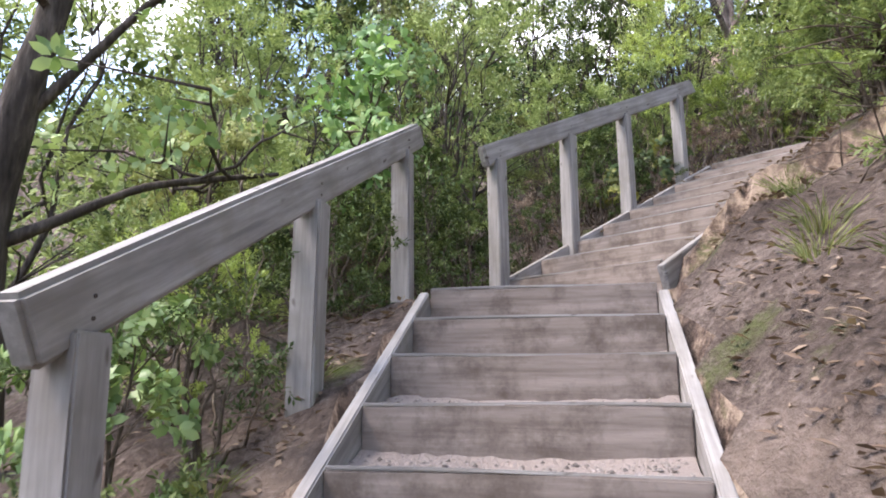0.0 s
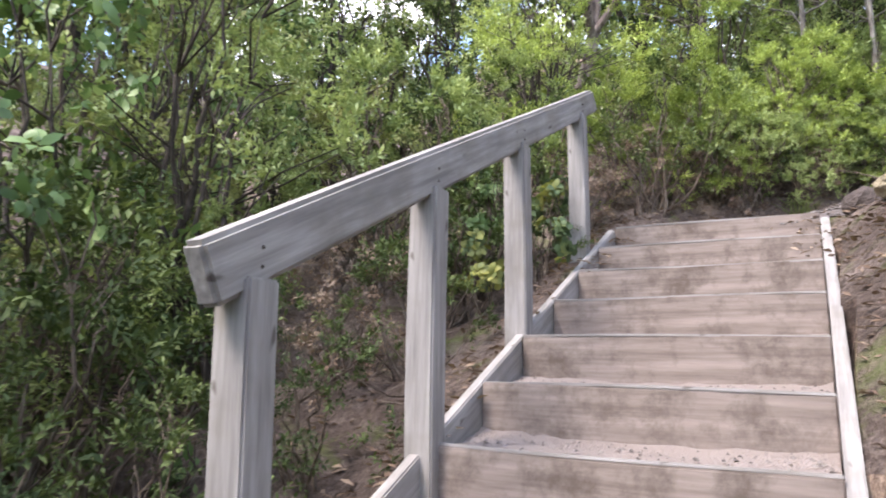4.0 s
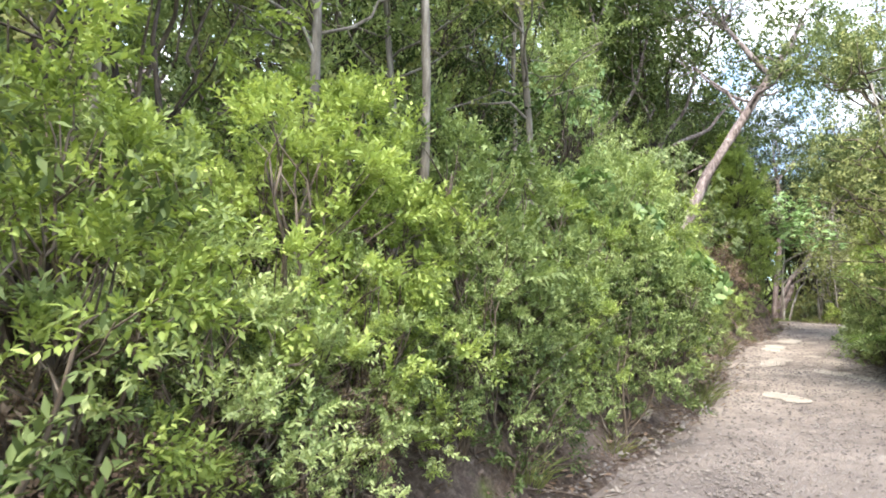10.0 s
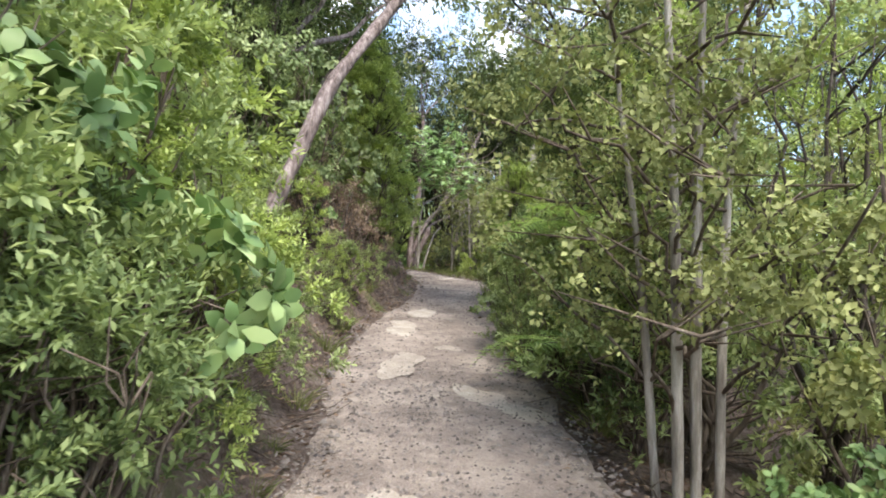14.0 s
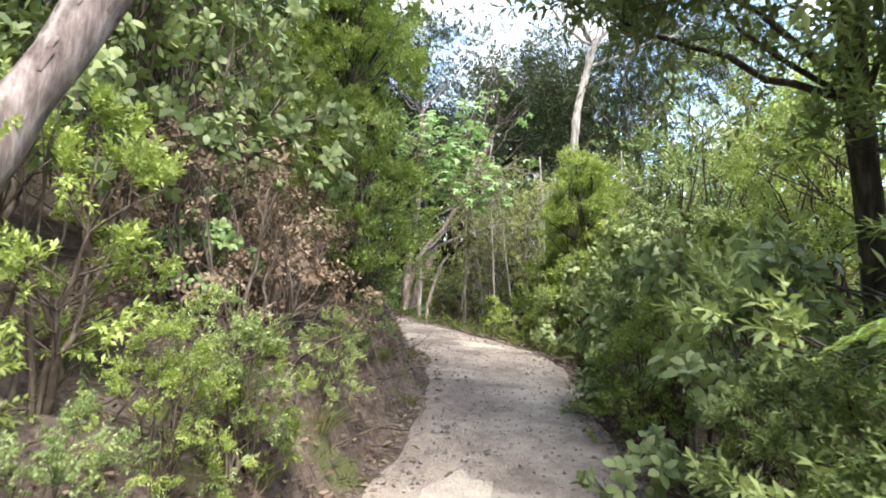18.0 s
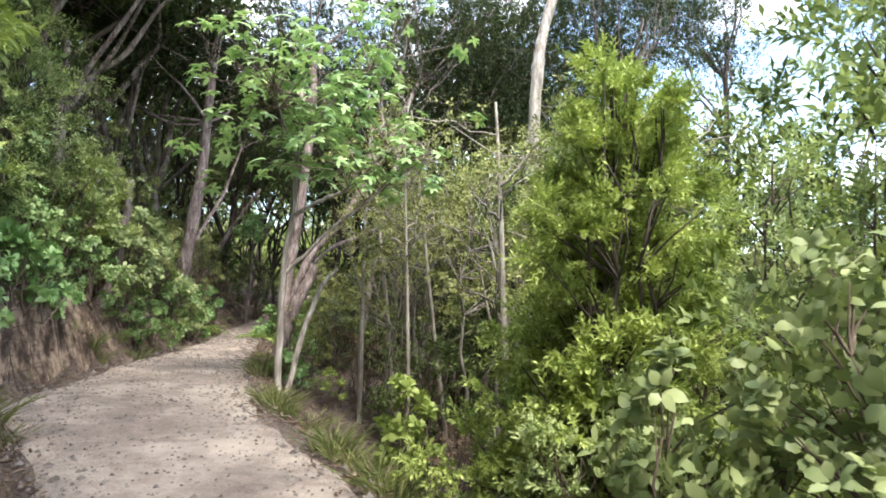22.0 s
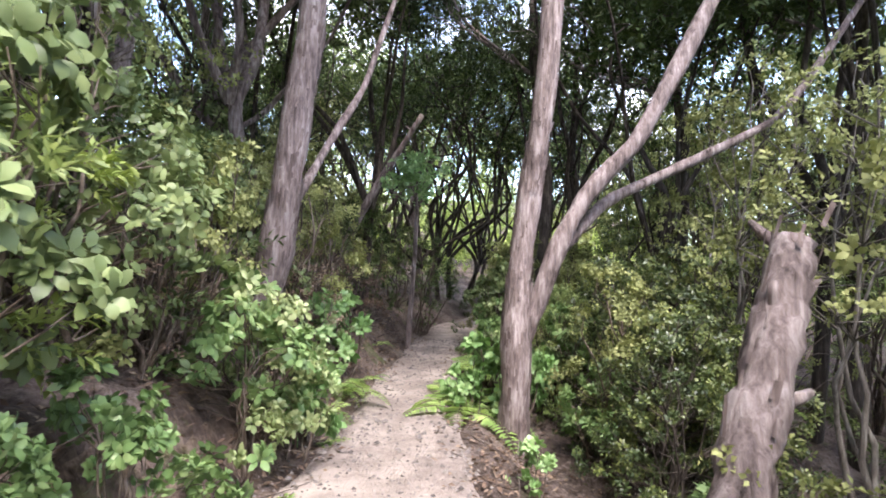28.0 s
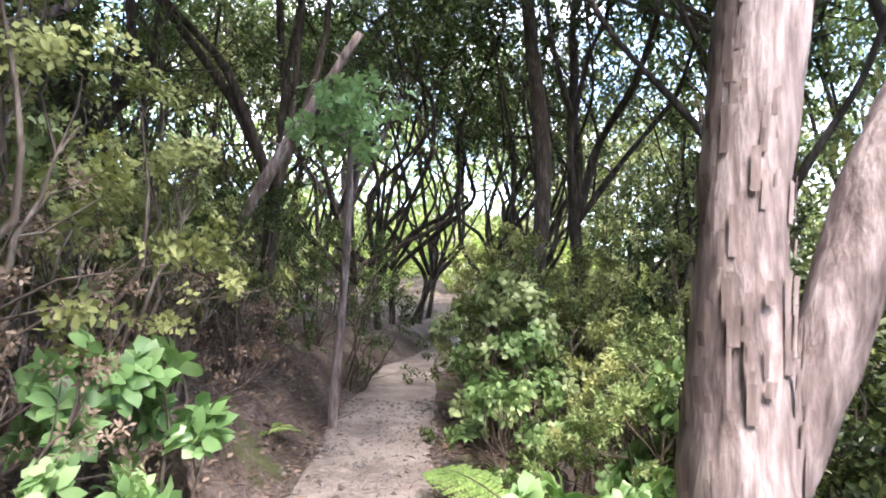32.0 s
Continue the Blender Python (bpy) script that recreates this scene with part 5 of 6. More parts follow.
# ---- bushes set by hand: kind, x, y, size ----
for kind, x, y, s in (
        ("tall", -1.6, 5.7, 0.75), ("tall", 0.3, 7.6, 0.8), ("tallbroad", -0.9, 7.3, 0.9), ("manuka", 2.75, 3.9, 1.0), ("manuka", 3.0, 2.2, 1.2), ("yellow", 3.3, 3.9, 1.2), ("tall", 4.0, 3.2, 0.7),
        ("broad", -1.1, 2.4, 0.7), ("olive", -1.3, 3.9, 0.9), ("dark", -0.9, 4.9, 0.9), ("dark", -0.3, 6.2, 1.0), ("manuka", -1.5, 4.7, 1.3), ("dark", -1.6, 1.6, 0.9), ("broad", 2.15, 7.95, 0.75), ("dry", -0.75, 5.6, 0.8),
        ("dry", 1.0, 7.0, 0.8), ("manuka", 1.5, 8.2, 1.25), ("tallyellow", 3.4, 9.4, 0.75), ("manuka", 2.9, 8.9, 1.1), ("dry", 3.6, 8.8, 0.8), ("dry", 4.6, 9.0, 0.9),
        ("manuka", 5.2, 8.95, 0.95), ("manuka", 5.9, 8.75, 1.1), ("yellow", 6.5, 8.5, 0.9), ("manuka", 7.1, 8.35, 1.1), ("manuka", 7.8, 8.2, 1.0), ("yellow", 8.5, 8.1, 0.9), ("manuka", 9.2, 7.95, 1.1), ("manuka", 9.9, 7.95, 1.25),
        ("broad", 10.2, 8.3, 1.15), ("manuka", 10.7, 7.9, 1.3), ("yellow", 11.3, 8.0, 1.45), ("manuka", 12.0, 8.0, 1.3), ("grey", 12.8, 8.1, 1.0), ("olive", 13.6, 8.3, 1.1), ("dry", 14.3, 8.1, 0.7),
        ("yellow", 16.4, 7.45, 0.75), ("yellow", 16.9, 7.35, 0.6), ("broad", 17.2, 7.3, 0.6), ("greytall", 17.6, 7.6, 0.85), ("dry", 17.9, 7.1, 1.1), ("dry", 18.6, 7.0, 1.0), ("greytall", 16.9, 8.4, 1.0),
        ("manuka", 19.3, 6.7, 1.2), ("column", 19.55, 6.5, 1.0), ("manuka", 18.9, 6.45, 0.6), ("yellow", 17.5, 6.75, 0.45), ("greytall", 18.4, 7.6, 1.05),
        ("olive", 9.5, 4.55, 1.1), ("yellow", 9.2, 4.3, 1.1), ("olive", 10.3, 4.3, 1.2), ("broad", 9.9, 5.0, 0.55), ("dark", 12.1, 4.8, 0.9), ("manuka", 12.9, 4.6, 1.1), ("manuka", 11.9, 4.4, 1.5),
        ("dense", 15.6, 3.9, 1.1), ("talldark", 14.6, 3.6, 0.8), ("manuka", 14.6, 4.7, 0.7), ("dark", 14.2, 4.4, 0.9), ("grey", 16.4, 4.5, 1.1), ("manuka", 15.5, 4.7, 0.8), ("grey", 17.7, 4.15, 1.15), ("yellow", 17.9, 4.45, 0.7),
        ("tallolive", 18.9, 3.3, 0.85), ("grey", 19.2, 3.75, 0.95), ("greytall", 20.2, 3.45, 0.75), ("column", 21.7, 3.6, 0.9), ("column", 22.7, 3.1, 1.05), ("yellow", 22.3, 3.85, 0.7), ("yellow", 22.0, 4.15, 0.45), ("gold", 23.6, 4.35, 1.0), ("gold", 23.3, 4.2, 0.7),
        ("dark", 26.4, 8.35, 1.1), ("dark", 25.6, 8.5, 1.1), ("broad", 27.7, 8.1, 0.8), ("fresh", 26.4, 7.72, 1.2), ("fresh", 26.0, 7.75, 1.1), ("fresh", 25.5, 7.8, 1.3), ("fresh", 26.9, 7.65, 0.8), ("fresh", 25.2, 7.75, 1.0), ("broad", 29.0, 7.25, 0.55), ("broad", 29.5, 7.1, 0.7), ("yellow", 29.2, 7.9, 1.3), ("manuka", 28.6, 8.1, 1.4), ("tall", 28.3, 9.0, 0.8),
        ("dark", 25.2, 8.9, 1.2), ("talldark", 26.8, 9.9, 0.9), ("talldark", 24.2, 9.6, 0.9), ("broad", 24.2, 8.0, 1.0), ("grey", 23.0, 7.9, 0.9), ("broad", 22.0, 7.4, 0.8), ("tallolive", 22.3, 8.8, 0.8), ("manuka", 21.0, 7.3, 1.3),
        ("fresh", 27.6, 5.2, 0.9), ("fresh", 28.1, 5.0, 0.8), ("olive", 28.8, 4.9, 0.8), ("broad", 29.6, 4.9, 0.6), ("gold", 27.3, 4.6, 0.7), ("fresh", 31.5, 5.2, 0.7), ("broad", 32.5, 4.4, 0.7), ("manuka", 32.6, 3.9, 1.1),
        ("grey", 31.2, 6.95, 0.75), ("broad", 30.8, 7.0, 0.85), ("grey", 31.4, 6.85, 0.6), ("fresh", 33.7, 6.85, 1.2), ("fresh", 33.4, 6.75, 0.9), ("broad", 32.3, 6.85, 0.5), ("dark", 31.0, 7.9, 1.2), ("olive", 33.2, 7.6, 1.0), ("grey", 33.9, 8.0, 1.3), ("olive", 34.9, 7.2, 1.1),
        ("olive", 36.0, 7.2, 1.0), ("dark", 37.5, 6.9, 1.0), ("greytall", 35.3, 8.6, 0.9), ("broad", 36.4, 4.6, 0.9), ("olive", 35.2, 4.5, 0.8), ("grey", 37.2, 4.6, 1.0), ("yellow", 34.2, 3.6, 1.2), ("tallolive", 32.4, 2.9, 0.9), ("tallolive", 34.2, 2.4, 0.9), ("manuka", 33.4, 3.9, 1.2),
        ("dark", 38.6, 5.9, 1.1), ("dark", 39.0, 7.2, 1.2), ("olive", 38.2, 4.3, 1.2)):
    put(kind, x, y, s)
for x, e, s, kind in ((5.0, 0.7, 0.5, "dry"), (5.6, 0.45, 0.55, "fine"), (6.2, 0.4, 0.65, "fineyellow"), (6.8, 0.35, 0.75, "fine"), (7.4, 0.3, 0.8, "fine"), (8.0, 0.3, 0.7, "fineyellow"), (8.7, 0.3, 0.85, "fine"),
                      (9.4, 0.25, 0.9, "fine"), (10.0, 0.35, 0.7, "dark"), (10.7, 0.3, 0.95, "fineyellow"), (11.5, 0.35, 0.95, "fine"), (12.3, 0.4, 0.7, "dry"), (13.2, 0.5, 0.6, "broad"), (14.0, 0.6, 0.5, "dry")):
    c = np.array([np.interp(x, LINE[5:, 0], LINE[5:, k]) for k in (1, 3)])
    put(kind, x, c[0] + c[1] + e, s)
for x, y, s in ((33.9, 6.55, 0.6), (34.5, 6.5, 0.55), (32.6, 6.75, 0.7), (33.5, 5.45, 0.7), (34.0, 5.3, 0.6), (33.1, 5.4, 0.8), (25.3, 7.15, 0.7), (25.8, 7.0, 0.6), (30.6, 6.75, 0.6), (32.0, 6.7, 0.7), (36.0, 6.5, 0.6)):
    put("lowfern", x, y, s)


def scatter():
    """The rest of the bush: stretch of the track, side, distance from its edge, how many, kinds."""
    rng = random.Random(3)
    rows = (
        (-3.5, 2.6, 1, 1.3, 3.6, 14, "dark dark olive manuka"), (-3.5, 2.6, 1, 2.6, 8.0, 14, "tall talldark tallbroad tallolive"), (-1.0, 6.5, -1, 2.6, 6.0, 8, "tall tallyellow manuka"),
        (3.0, 15.0, 1, 1.4, 3.0, 14, "manuka olive yellow dark"), (3.0, 15.0, 1, 2.8, 7.0, 17, "tall tallolive tall talldark tallyellow"), (6.0, 15.0, -1, 0.8, 2.2, 8, "manuka olive grey"),
        (6.5, 15.0, -1, 2.2, 5.0, 10, "tall tallolive tallyellow"), (15.0, 28.0, 1, 1.4, 3.0, 8, "manuka dark broad"), (15.0, 30.0, 1, 2.4, 6.5, 17, "tall talldark tallbroad"),
        (15.0, 22.0, -1, 1.8, 5.0, 7, "tall tallyellow tallolive"), (22.0, 30.0, -1, 1.4, 3.5, 12, "dry dark olive"), (22.0, 32.0, -1, 3.0, 7.0, 10, "talldark tallolive tall"),
        (28.5, 40.0, 1, 0.4, 2.4, 24, "olive dark grey dry"), (29.0, 42.0, 1, 2.2, 5.5, 12, "tallolive talldark tallolive"), (30.0, 42.0, -1, 1.1, 2.6, 18, "olive dark broad"), (33.0, 46.0, -1, 2.4, 7.0, 10, "tallolive talldark tall"))
    for x0, x1, side, d0, d1, n, kinds in rows:
        kinds = kinds.split()
        for _ in range(n):
            for _try in range(80):
                x, y = rng.uniform(x0, x1), rng.uniform(-8, 18)
                z, e, s = lay(np.array([x]), np.array([y]))
                if s[0] == side and d0 < e[0] < d1:
                    put(rng.choice(kinds), x, y, rng.uniform(0.8, 1.2), rng.uniform(0, 360))
                    break


scatter()

for kind, x, y, s in (
        ("fine", 2.55, 4.35, 1.15), ("fine", 2.1, 3.75, 0.75), ("fine", 3.2, 3.3, 1.3), ("fine", 2.9, 2.6, 1.0), ("fine", 3.4, 4.3, 1.2), ("fineyellow", 4.6, 5.2, 0.8), ("fine", 2.3, 2.2, 1.3), ("fine", -1.7, 6.0, 1.5), ("fine", -0.7, 5.9, 1.1), ("fineyellow", -1.2, 3.2, 0.7), ("fine", -0.35, 5.3, 0.6),
        ("tall", 3.9, 9.9, 0.8), ("tallolive", 6.4, 10.2, 0.85), ("tall", 8.6, 10.0, 0.9), ("tallolive", 11.2, 9.6, 0.9), ("talldark", 9.4, 9.4, 0.8), ("tallbroad", 11.6, 8.9, 0.75), ("tall", 13.0, 9.4, 0.9),
        ("tallyellow", 12.9, 4.0, 0.8), ("tall", 11.8, 3.6, 0.9), ("tallolive", 10.2, 3.3, 0.85), ("dense", 16.9, 3.3, 1.2), ("dense", 14.7, 3.4, 1.1), ("tallyellow", 19.3, 2.8, 0.85), ("fineyellow", 17.9, 4.3, 0.75), ("fineyellow", 18.0, 6.75, 0.45), ("fine", 16.8, 7.0, 0.8),
        ("fineyellow", 16.4, 7.35, 1.25), ("dry", 17.5, 7.2, 1.0), ("column", 19.9, 6.75, 1.1), ("fine", 17.6, 6.75, 0.5), ("tallyellow", 32.6, 3.3, 0.85), ("tallyellow", 34.4, 3.2, 0.8), ("fine", 33.6, 4.0, 1.2), ("olive", 31.4, 4.0, 0.9), ("grey", 30.7, 7.5, 0.9), ("tallolive", 27.4, 3.3, 0.9), ("tallolive", 26.0, 2.7, 0.95), ("tallolive", 28.8, 3.7, 0.8), ("fine", 16.9, 6.8, 0.5), ("fine", 17.4, 6.6, 0.4), ("fine", 16.2, 6.95, 0.55), ("fineyellow", 15.8, 7.1, 0.45), ("fine", 18.2, 6.4, 0.35), ("fine", 15.2, 7.2, 0.4), ("fresh", 31.5, 6.75, 1.2), ("fresh", 31.9, 6.8, 1.1), ("greytall", 30.1, 7.75, 0.75), ("dark", 27.3, 8.4, 1.1), ("grey", 20.7, 3.75, 1.05), ("dense", 15.3, 4.0, 1.2), ("dark", 4.9, 8.6, 1.0), ("dark", 5.4, 8.4, 0.9), ("dark", 4.4, 8.7, 1.0), ("dark", 5.0, 8.3, 0.6), ("broad", 26.2, 7.95, 0.8), ("broad", 27.0, 7.9, 0.7), ("broad", 28.0, 7.6, 0.7), ("lowfern", 33.0, 5.55, 1.5), ("lowfern", 33.5, 5.45, 1.4), ("lowfern", 33.35, 5.6, 1.3), ("fresh", 32.9, 5.1, 1.3), ("fine", 34.3, 4.4, 1.0), ("dark", 36.9, 4.3, 1.1), ("dark", 39.6, 6.4, 1.2), ("olive", 40.2, 4.0, 1.3), ("olive", 41.0, 6.9, 1.3), ("dark", 41.5, 3.4, 1.3), ("olive", 42.8, 2.6, 1.3), ("dark", 40.8, 1.6, 1.4), ("olive", 39.2, 2.9, 1.3), ("dark", 38.0, 2.6, 1.4), ("olive", 37.0, 3.2, 1.3), ("dark", 43.0, 5.9, 1.3), ("dark", 41.5, 8.2, 1.4), ("olive", 39.6, 8.0, 1.3), ("fine", 14.9, 4.75, 0.8), ("fine", 15.9, 4.55, 0.8), ("fineyellow", 19.0, 6.5, 1.1), ("fineyellow", 22.2, 3.9, 0.75), ("fine", 21.3, 3.9, 0.9), ("fineyellow", 21.9, 3.4, 1.4),
        ("talldark", 25.8, 9.3, 0.8), ("tall", 28.0, 9.2, 0.75), ("talldark", 30.2, 8.8, 0.8), ("tallolive", 31.6, 8.6, 0.8), ("talldark", 23.3, 8.9, 0.8), ("fineyellow", 28.9, 8.2, 1.2), ("tallolive", 29.6, 3.2, 0.9), ("tallolive", 31.2, 3.2, 0.9), ("talldark", 28.0, 1.8, 0.9),
        ("fineyellow", 32.9, 3.7, 1.1), ("fresh", 33.2, 5.4, 1.1), ("fresh", 33.6, 5.3, 0.9), ("fresh", 33.0, 5.55, 0.7), ("fresh", 33.9, 6.7, 1.3), ("grey", 33.0, 7.6, 1.0), ("grey", 34.4, 7.9, 1.1), ("dry", 33.4, 7.1, 0.8), ("dry", 32.8, 7.4, 0.9), ("dry", 35.4, 7.0, 0.9), ("grey", 36.6, 4.7, 1.0)):
    put(kind, x, y, s)
# dark-leaved bushes stand in for shade behind the rails and along the edge
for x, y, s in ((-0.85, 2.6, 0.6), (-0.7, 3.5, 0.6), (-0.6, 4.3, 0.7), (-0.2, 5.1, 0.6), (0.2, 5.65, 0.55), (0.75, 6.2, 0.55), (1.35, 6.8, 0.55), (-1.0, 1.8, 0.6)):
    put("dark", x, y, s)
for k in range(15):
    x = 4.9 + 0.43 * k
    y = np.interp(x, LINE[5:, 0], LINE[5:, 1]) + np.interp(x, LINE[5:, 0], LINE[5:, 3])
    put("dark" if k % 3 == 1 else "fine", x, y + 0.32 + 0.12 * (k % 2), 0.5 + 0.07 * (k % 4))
for k, (x, y) in enumerate(((1.35, 1.7), (1.5, 2.1), (1.4, 2.5), (1.6, 2.8), (1.75, 3.2), (1.3, 1.2), (1.9, 3.6), (1.55, 1.5), (-0.6, 1.7), (-0.75, 2.3), (-0.55, 2.9))):
    put("grass", x, y, 0.45 + 0.08 * (k % 4))


def far_woods(label, seed, material, side, d0, d1, n, high, x0, x1, big=1.0):
    """The wooded slopes behind, too far to tell one tree from the next: tufts of leaves up to an uneven skyline."""
    rng = np.random.default_rng(seed)
    P = np.stack([rng.uniform(x0, x1, n * 25), rng.uniform(-60, 65, n * 25)], 1)
    z, e, s = lay(P[:, 0], P[:, 1])
    ok = (s == side) & (e > d0) & (e < d1)
    P, z = P[ok][:n], z[ok][:n]
    roof = high * (1 + 0.2 * np.sin(P[:, 0] * 0.5 + seed) + 0.15 * np.sin(P[:, 0] * 1.3 + P[:, 1]))
    C = np.column_stack([P, z + rng.uniform(0.02, 1.0, len(P)) ** 0.8 * roof])
    V, T = puffs(rng, C, rng.uniform(0.55, 1.0, len(C)) * big, 5 if big < 2 else 3, 12, (0.22 * big, 0.085 * big), "spray")
    tagged(fast_object("far_woods", V, T, material), label, "woods", kind="stuff")


# the dark-leaved woods carry their shade in the leaf colour
far_woods("green wooded hillside above the track", 301, M_MANUKA, 1, 4.5, 12.0, 720, 6.0, -12.0, 50.0)
far_woods("woods on the slope above, shade put into their dark leaf colour", 302, M_SHADED, 1, 4.0, 13.0, 900, 7.0, -8.0, 48.0)
far_woods("green woods beside the lower track", 306, M_OLIVE, -1, 4.5, 11.0, 320, 6.5, 5.0, 18.0)
far_woods("green woods across the gully", 303, M_MANUKA, -1, 6.0, 15.0, 480, 7.5, 15.0, 50.0)
far_woods("woods across the gully, shade put into their dark leaf colour", 304, M_SHADED, -1, 5.0, 16.0, 640, 8.0, 16.0, 48.0)
far_woods("green bush above the steps", 307, M_MANUKA, -1, 3.0, 9.0, 200, 5.5, -2.0, 7.0)
far_woods("bright sunlit scrub beyond the thicket", 305, M_YELLOW, 1, 0.5, 16.0, 300, 2.2, 48.0, 64.0)
far_woods("bright sunlit scrub beyond the gully head", 308, M_YELLOW, -1, 0.5, 16.0, 220, 2.0, 48.0, 64.0)
far_woods("green woods beyond the thicket", 311, M_MANUKA, 1, 6.0, 20.0, 420, 9.0, 53.0, 66.0, 1.5)
far_woods("green woods past the head of the gully", 312, M_OLIVE, -1, 6.0, 20.0, 420, 9.0, 53.0, 66.0, 1.5)
far_woods("wooded hill in the distance, shade put into its dark leaf colour", 309, M_SHADED, 1, 15.0, 36.0, 900, 4.0, -30.0, 70.0, 2.2)
far_woods("wooded hill beyond the gully, shade put into its dark leaf colour", 310, M_SHADED, -1, 15.0, 36.0, 900, 4.0, -10.0, 70.0, 2.2)
rng_edge = random.Random(8)
for k in range(22):
    x = 21.8 + 0.2 * k
    y = np.interp(x, LINE[:, 0], LINE[:, 1]) - np.interp(x, LINE[:, 0], LINE[:, 3]) - rng_edge.uniform(0.05, 0.45)
    put("grass", x, y, rng_edge.uniform(0.6, 1.2), rng_edge.uniform(0, 360))
for k in range(70):
    x = rng_edge.uniform(4.2, 30)
    side = rng_edge.choice((-1, 1))
    for _try in range(40):
        y = rng_edge.uniform(3.5, 9)
        z, e, s = lay(np.array([x]), np.array([y]))
        if s[0] == side and -0.02 < e[0] < 0.25:
            put("grass", x, y, rng_edge.uniform(0.4, 1.0), rng_edge.uniform(0, 360))
            break

KEPT_FREE.clear()
for kind, x, y, s in (
        ("fine", 2.65, 3.9, 0.95), ("fine", 2.6, 3.4, 1.2), ("fine", 3.05, 4.4, 1.0), ("round", 2.35, 7.25, 0.7), ("round", 1.9, 7.15, 0.65), ("round", 2.75, 7.6, 0.6), ("dark", 1.7, 7.4, 0.8), ("dark", 2.3, 7.75, 0.7), ("dark", 2.0, 7.6, 0.8), ("dry", 3.2, 8.4, 0.7), ("dry", 4.2, 8.75, 0.8), ("dry", 5.2, 8.5, 0.6), ("dry", 6.0, 8.3, 0.5),
        ("fineyellow", 15.9, 7.6, 0.95), ("dry", 16.9, 7.1, 1.1), ("dry", 17.4, 6.95, 1.0), ("dry", 17.2, 7.4, 1.2), ("dry", 18.0, 6.85, 0.9), ("greytall", 17.3, 7.9, 1.0), ("fine", 15.3, 7.0, 0.35), ("yellow", 16.3, 6.85, 0.4),
        ("open", 26.0, 2.9, 0.95), ("open", 27.4, 3.5, 0.9), ("open", 28.8, 3.6, 0.9), ("open", 32.3, 2.2, 1.0), ("open", 24.9, 2.2, 0.9), ("open", 33.6, 2.6, 1.0), ("dark", 25.2, 2.2, 0.8), ("dark", 26.7, 2.0, 0.9), ("dry", 25.6, 3.4, 0.7), ("dry", 24.6, 3.7, 0.6), ("dry", 27.0, 3.2, 0.8),
        ("gold", 23.4, 4.4, 1.1), ("gold", 23.7, 4.3, 0.8), ("fineyellow", 22.0, 3.7, 1.2), ("column", 22.2, 3.4, 0.95),
        ("glossy", 32.8, 3.9, 1.2), ("glossy", 33.3, 3.5, 1.4), ("glossy", 34.0, 3.9, 1.2), ("glossy", 32.3, 3.4, 1.0), ("glossy", 34.6, 3.4, 1.4), ("glossy", 33.6, 4.3, 0.8),
        ("grey", 19.6, 3.65, 1.25), ("greytall", 19.9, 3.2, 0.8), ("tallyellow", 19.6, 2.1, 0.85), ("tallyellow", 18.5, 2.5, 0.85), ("fineyellow", 17.6, 4.55, 0.6), ("talldark", 26.0, 0.8, 0.9), ("talldark", 28.0, 0.4, 0.9), ("talldark", 24.4, 0.6, 0.8), ("talldark", 30.0, 1.0, 0.9), ("talldark", 32.6, 0.6, 0.9),
        ("fine", 14.4, 4.95, 0.9), ("fine", 13.4, 5.0, 0.6), ("fine", 14.0, 5.1, 0.55), ("manuka", 25.0, 8.3, 0.8), ("talldark", 27.4, 8.9, 0.7), ("dense", 25.9, 8.6, 0.85), ("tallyellow", 25.0, 8.8, 0.75), ("dense", 27.2, 8.5, 0.8), ("dense", 24.3, 8.3, 0.7), ("glossy", 31.6, 4.2, 0.9), ("glossy", 32.2, 4.0, 1.0),
        ("fineyellow", 5.0, 8.75, 1.05), ("fineyellow", 5.9, 8.65, 1.1), ("fine", 5.4, 8.5, 0.8), ("fineyellow", 6.6, 8.8, 1.3), ("tallyellow", 5.6, 9.6, 0.8), ("fineyellow", 4.2, 9.2, 1.1), ("fine", 7.5, 8.9, 1.3),
        ("lowfern", 35.0, 5.1, 1.7), ("lowfern", 34.7, 4.9, 1.6), ("lowfern", 34.2, 4.8, 1.4), ("fresh", 34.1, 4.6, 1.2), ("fresh", 33.9, 4.75, 1.0), ("fresh", 34.4, 4.55, 1.1), ("lowfern", 33.2, 6.75, 1.2), ("lowfern", 33.5, 6.7, 1.0), ("broad", 9.9, 7.75, 1.3), ("dark", 9.8, 7.45, 0.8), ("dark", 8.4, 7.6, 0.7), ("dark", 7.0, 7.95, 0.6),
        ("tall", 20.8, 2.3, 0.95), ("tallolive", 20.0, 1.9, 1.0), ("olive", 33.4, 7.3, 1.1), ("dry", 34.2, 7.3, 1.0), ("olive", 34.6, 7.7, 1.3), ("broad", 35.4, 4.9, 0.7)):
    put(kind, x, y, s)


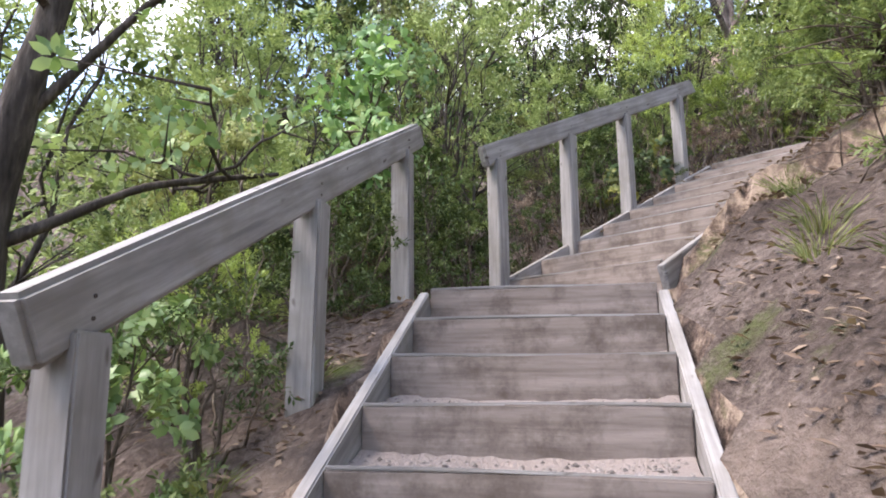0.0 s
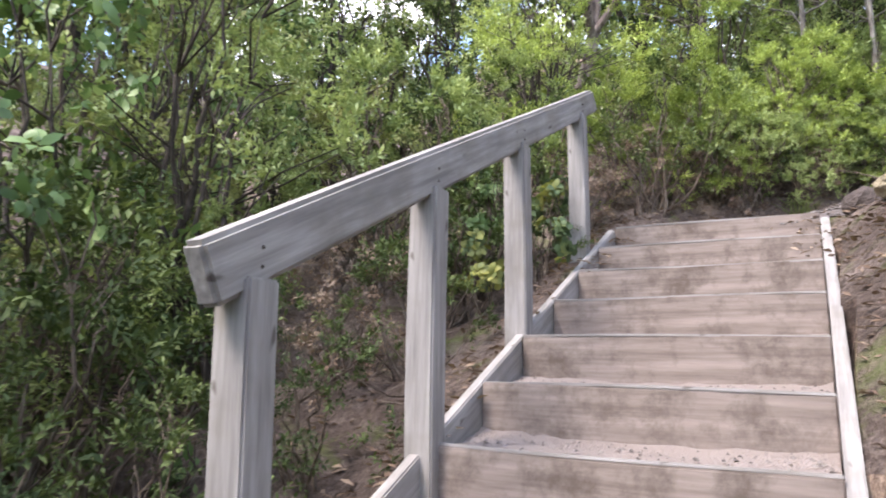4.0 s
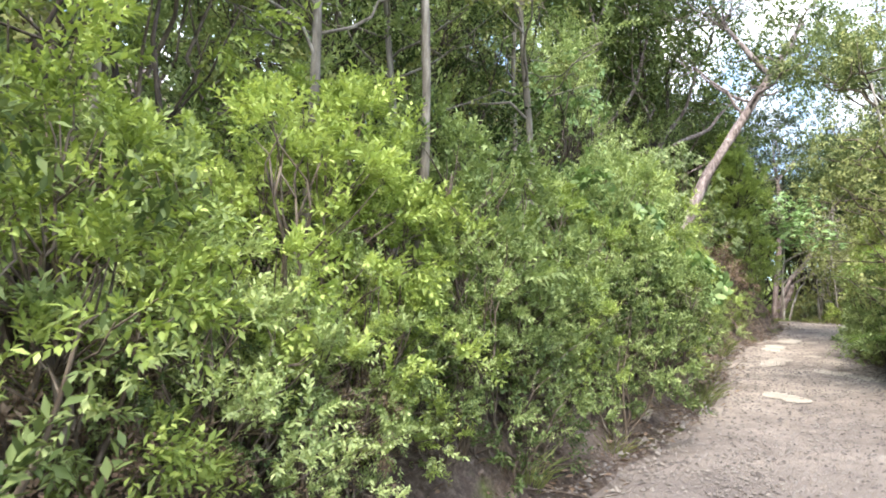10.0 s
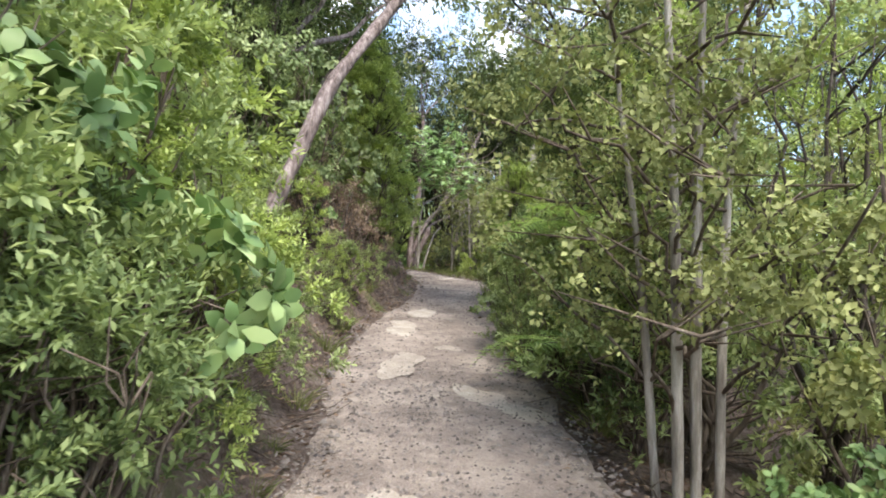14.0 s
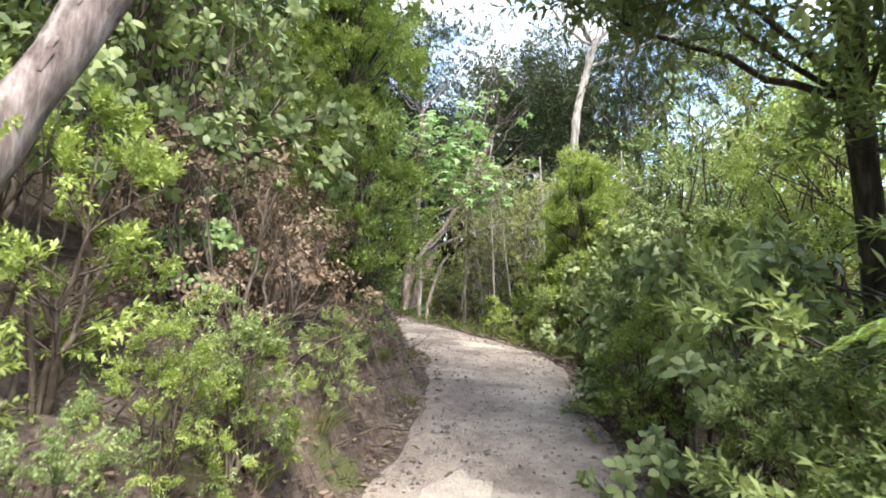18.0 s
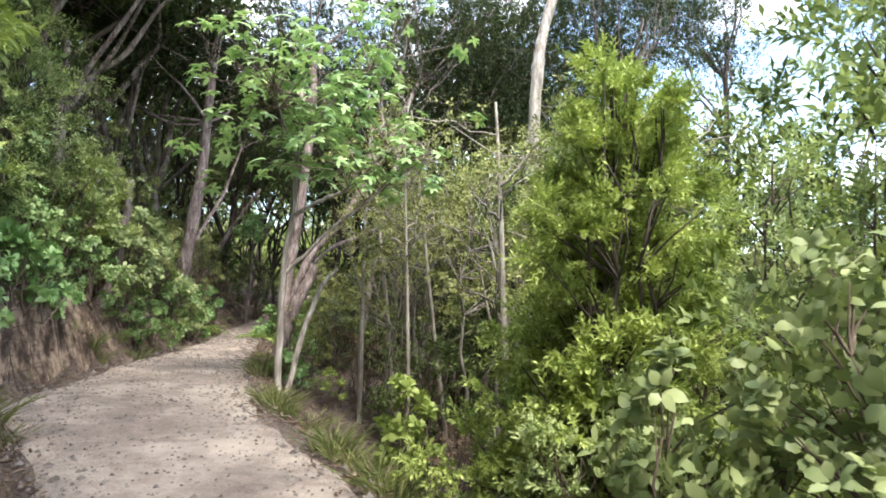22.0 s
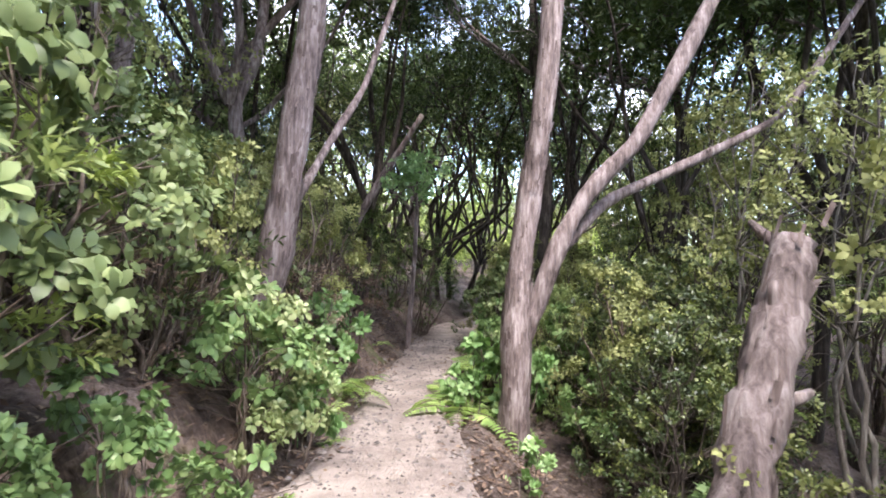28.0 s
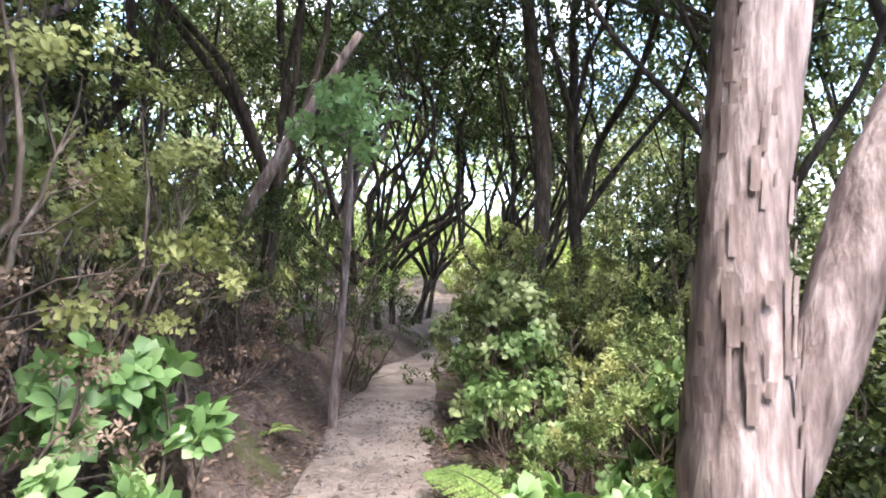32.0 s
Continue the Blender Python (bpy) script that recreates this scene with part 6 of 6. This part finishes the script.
# ---- stones, litter and twigs on the ground ----
def strewn():
    rng = np.random.default_rng(77)

    def pick(n, lo, hi, x0=-2.0, x1=38.0):
        P = np.stack([rng.uniform(x0, x1, n * 12), rng.uniform(-1.0, 10.5, n * 12)], 1)
        z, e, s = lay(P[:, 0], P[:, 1])
        ok = (e > lo) & (e < hi) & ~((e < 0.1) & (P[:, 0] < 3.4) & (P[:, 1] < 6.9))
        return np.column_stack([P, z])[ok][:n]

    stones = np.concatenate([pick(9000, -1.2, 0.0, 4.4), pick(5000, -1.2, 0.0, 4.4, 14.0), pick(1200, -1.1, 0.0, 3.75, 5.2)])
    it = iter(stones)
    V, T = crumbs(rng, len(stones), lambda: next(it) + (0, 0, 0.058), 0.014)
    tagged(fast_object("gravel", V, T, M_PEBBLE), "loose gravel stones on the track", "gravel", kind="stuff")
    stones = np.concatenate([pick(1500, -0.5, -0.06, 4.4), pick(500, -1.2, -0.06, 4.4)])
    it = iter(stones)
    V, T = crumbs(rng, len(stones), lambda: next(it) + (0, 0, 0.056), 0.026)
    tagged(fast_object("gravel", V, T, M_PEBBLE), "larger loose stones along the track edges", "gravel", kind="stuff")
    P = np.concatenate([pick(1600, -0.3, 0.05, 3.6) + (0, 0, 0.05), pick(16000, -0.1, 0.5), pick(22000, 0.1, 2.6)])
    n = len(P)
    a = rng.uniform(0, 6.283, n)
    D = np.stack([np.cos(a), np.sin(a), rng.uniform(-0.1, 0.5, n)], 1)
    V, T = leaves(P + (0, 0, 0.012), D, np.array([0, 0, 1.0]) + rng.normal(0, 0.4, (n, 3)), rng.uniform(0.03, 0.08, n), rng.uniform(0.012, 0.03, n))
    tagged(fast_object("leaf_litter", V, T, M_DEAD), "dry brown fallen leaves on the soil", "leaf litter", kind="stuff")
    P = pick(3200, 0.02, 2.4)
    P = P[(P[:, 0] > 3.9) | (lay(P[:, 0], P[:, 1])[1] > 0.6)]
    pieces = []
    for p in P:
        a, l = rng.uniform(0, 6.283), rng.uniform(0.12, 0.6)
        q = p + np.array([math.cos(a) * l, math.sin(a) * l, rng.uniform(0.0, 0.22)])
        pieces.append(tube(bent(rng, p + (0, 0, 0.01), q, 4, 0.12), np.linspace(0.006, 0.002, 4), 3))
    V, T = join(pieces)
    tagged(fast_object("fallen_twigs", V, T, M_DRY), "dry fallen twigs and sticks", "twigs", kind="stuff")


strewn()


def hanging_roots():
    """Bare roots and dry stalks down the face of the cut bank."""
    rng = np.random.default_rng(91)
    pieces = []
    for k in range(80):
        x = rng.uniform(22.5, 29.5)
        y = np.interp(x, LINE[:, 0], LINE[:, 1]) + np.interp(x, LINE[:, 0], LINE[:, 3]) + rng.uniform(0.25, 0.5)
        a = np.array([x, y, ground_z(x, y) + 0.02])
        x2, y2 = x + rng.normal(0, 0.12), y - rng.uniform(0.12, 0.35)
        b = np.array([x2, y2, ground_z(x2, y2) + rng.uniform(0.0, 0.05)])
        pieces.append(tube(bent(rng, a, b, 5, 0.12), np.linspace(0.006, 0.002, 5) * rng.uniform(0.6, 1.5), 3))
    V, T = join(pieces)
    tagged(fast_object("hanging_roots", V, T, M_DRY), "thin dry roots hanging down the cut bank", "roots", kind="stuff")


hanging_roots()


def clay_patch(x, y, w, l, turn, seed):
    rng = np.random.default_rng(seed)
    n = 26
    a = np.linspace(0, 2 * math.pi, n, endpoint=False)
    r = 1 + 0.22 * np.sin(2 * a + seed) + 0.14 * np.sin(5 * a) + rng.uniform(-0.07, 0.07, n)
    ca, sa = math.cos(turn), math.sin(turn)
    X, Y = np.cos(a) * r * l, np.sin(a) * r * w
    gx, gy = x + ca * X - sa * Y, y + sa * X + ca * Y
    base = np.interp(gx, LINE[6:, 0], LINE[6:, 2])
    V = [(x, y, float(np.interp(x, LINE[6:, 0], LINE[6:, 2])) + 0.022)] + [(gx[k], gy[k], base[k] + 0.012) for k in range(n)]
    ob = mesh_object("clay_patch", V, [(0, k + 1, (k + 1) % n + 1) for k in range(n)], M_STONE, smooth=True)
    tagged(ob, "smooth pale clay patch worn into the track", "clay patch")


for k, (x, y, w, l, turn) in enumerate(((12.64, 5.62, 0.24, 0.5, 0.3), (13.9, 6.3, 0.2, 0.45, -0.2), (15.6, 6.2, 0.18, 0.55, 0.1), (14.7, 5.75, 0.14, 0.3, 0.6), (16.7, 5.9, 0.15, 0.4, -0.3), (10.8, 6.4, 0.15, 0.35, 0.2), (21.3, 5.0, 0.2, 0.4, 0.3))):
    clay_patch(x, y, w, l, turn, k + 1)


def rock(name, label, x, y, size, seed, material):
    bm = bmesh.new()
    bmesh.ops.create_icosphere(bm, subdivisions=3, radius=1)
    for v in bm.verts:
        d = 1 + 0.28 * noise.noise(v.co * 1.3 + Vector((seed, 0, 0))) + 0.16 * noise.noise(v.co * 4 + Vector((0, seed, 0))) + 0.07 * noise.noise(v.co * 9)
        v.co = Vector((v.co.x * size[0], v.co.y * size[1], v.co.z * size[2])) * d
    me = bpy.data.meshes.new(name)
    bm.to_mesh(me)
    bm.free()
    me.materials.append(material)
    ob = tagged(new(name, me), label, "rock")
    ob.matrix_basis = place(None, x, y, 1, seed * 40, -size[2] * 0.35 if size[0] < 0.2 else 0.035)


rock("boulder", "brown earthy boulder at the head of the steps", 4.08, 6.3, (0.13, 0.11, 0.10), 1, M_EARTH)
rock("stone", "pale yellow clay stone beside the steps", 4.02, 5.9, (0.22, 0.2, 0.10), 2, M_CLAY)
rock("stone", "grey stone under the bush", 9.05, 7.5, (0.07, 0.06, 0.07), 3, M_STONE)
rock("stone", "brown stone beside the track", 34.2, 6.72, (0.12, 0.1, 0.2), 4, M_SOIL)
for seed, x, y, h, dx, dy in ((71, -0.85, 4.45, 2.0, 0.55, 0.1), (72, -1.0, 5.0, 1.7, 0.4, 0.3)):
    z = ground_z(x, y)
    tree("young_tree", "young thin-stemmed tree with bright fresh oval leaves", seed, [[(x, y, z - 0.1, 0.014), (x + dx * 0.3, y + dy * 0.5, z + h * 0.5, 0.011), (x + dx, y + dy, z + h, 0.005)]],
         (0.10, 0.05), M_FRESH, M_TWIG, count=170, size=0.2, limbs=6, reach=0.4, crown_from=0.6, style="whorl")
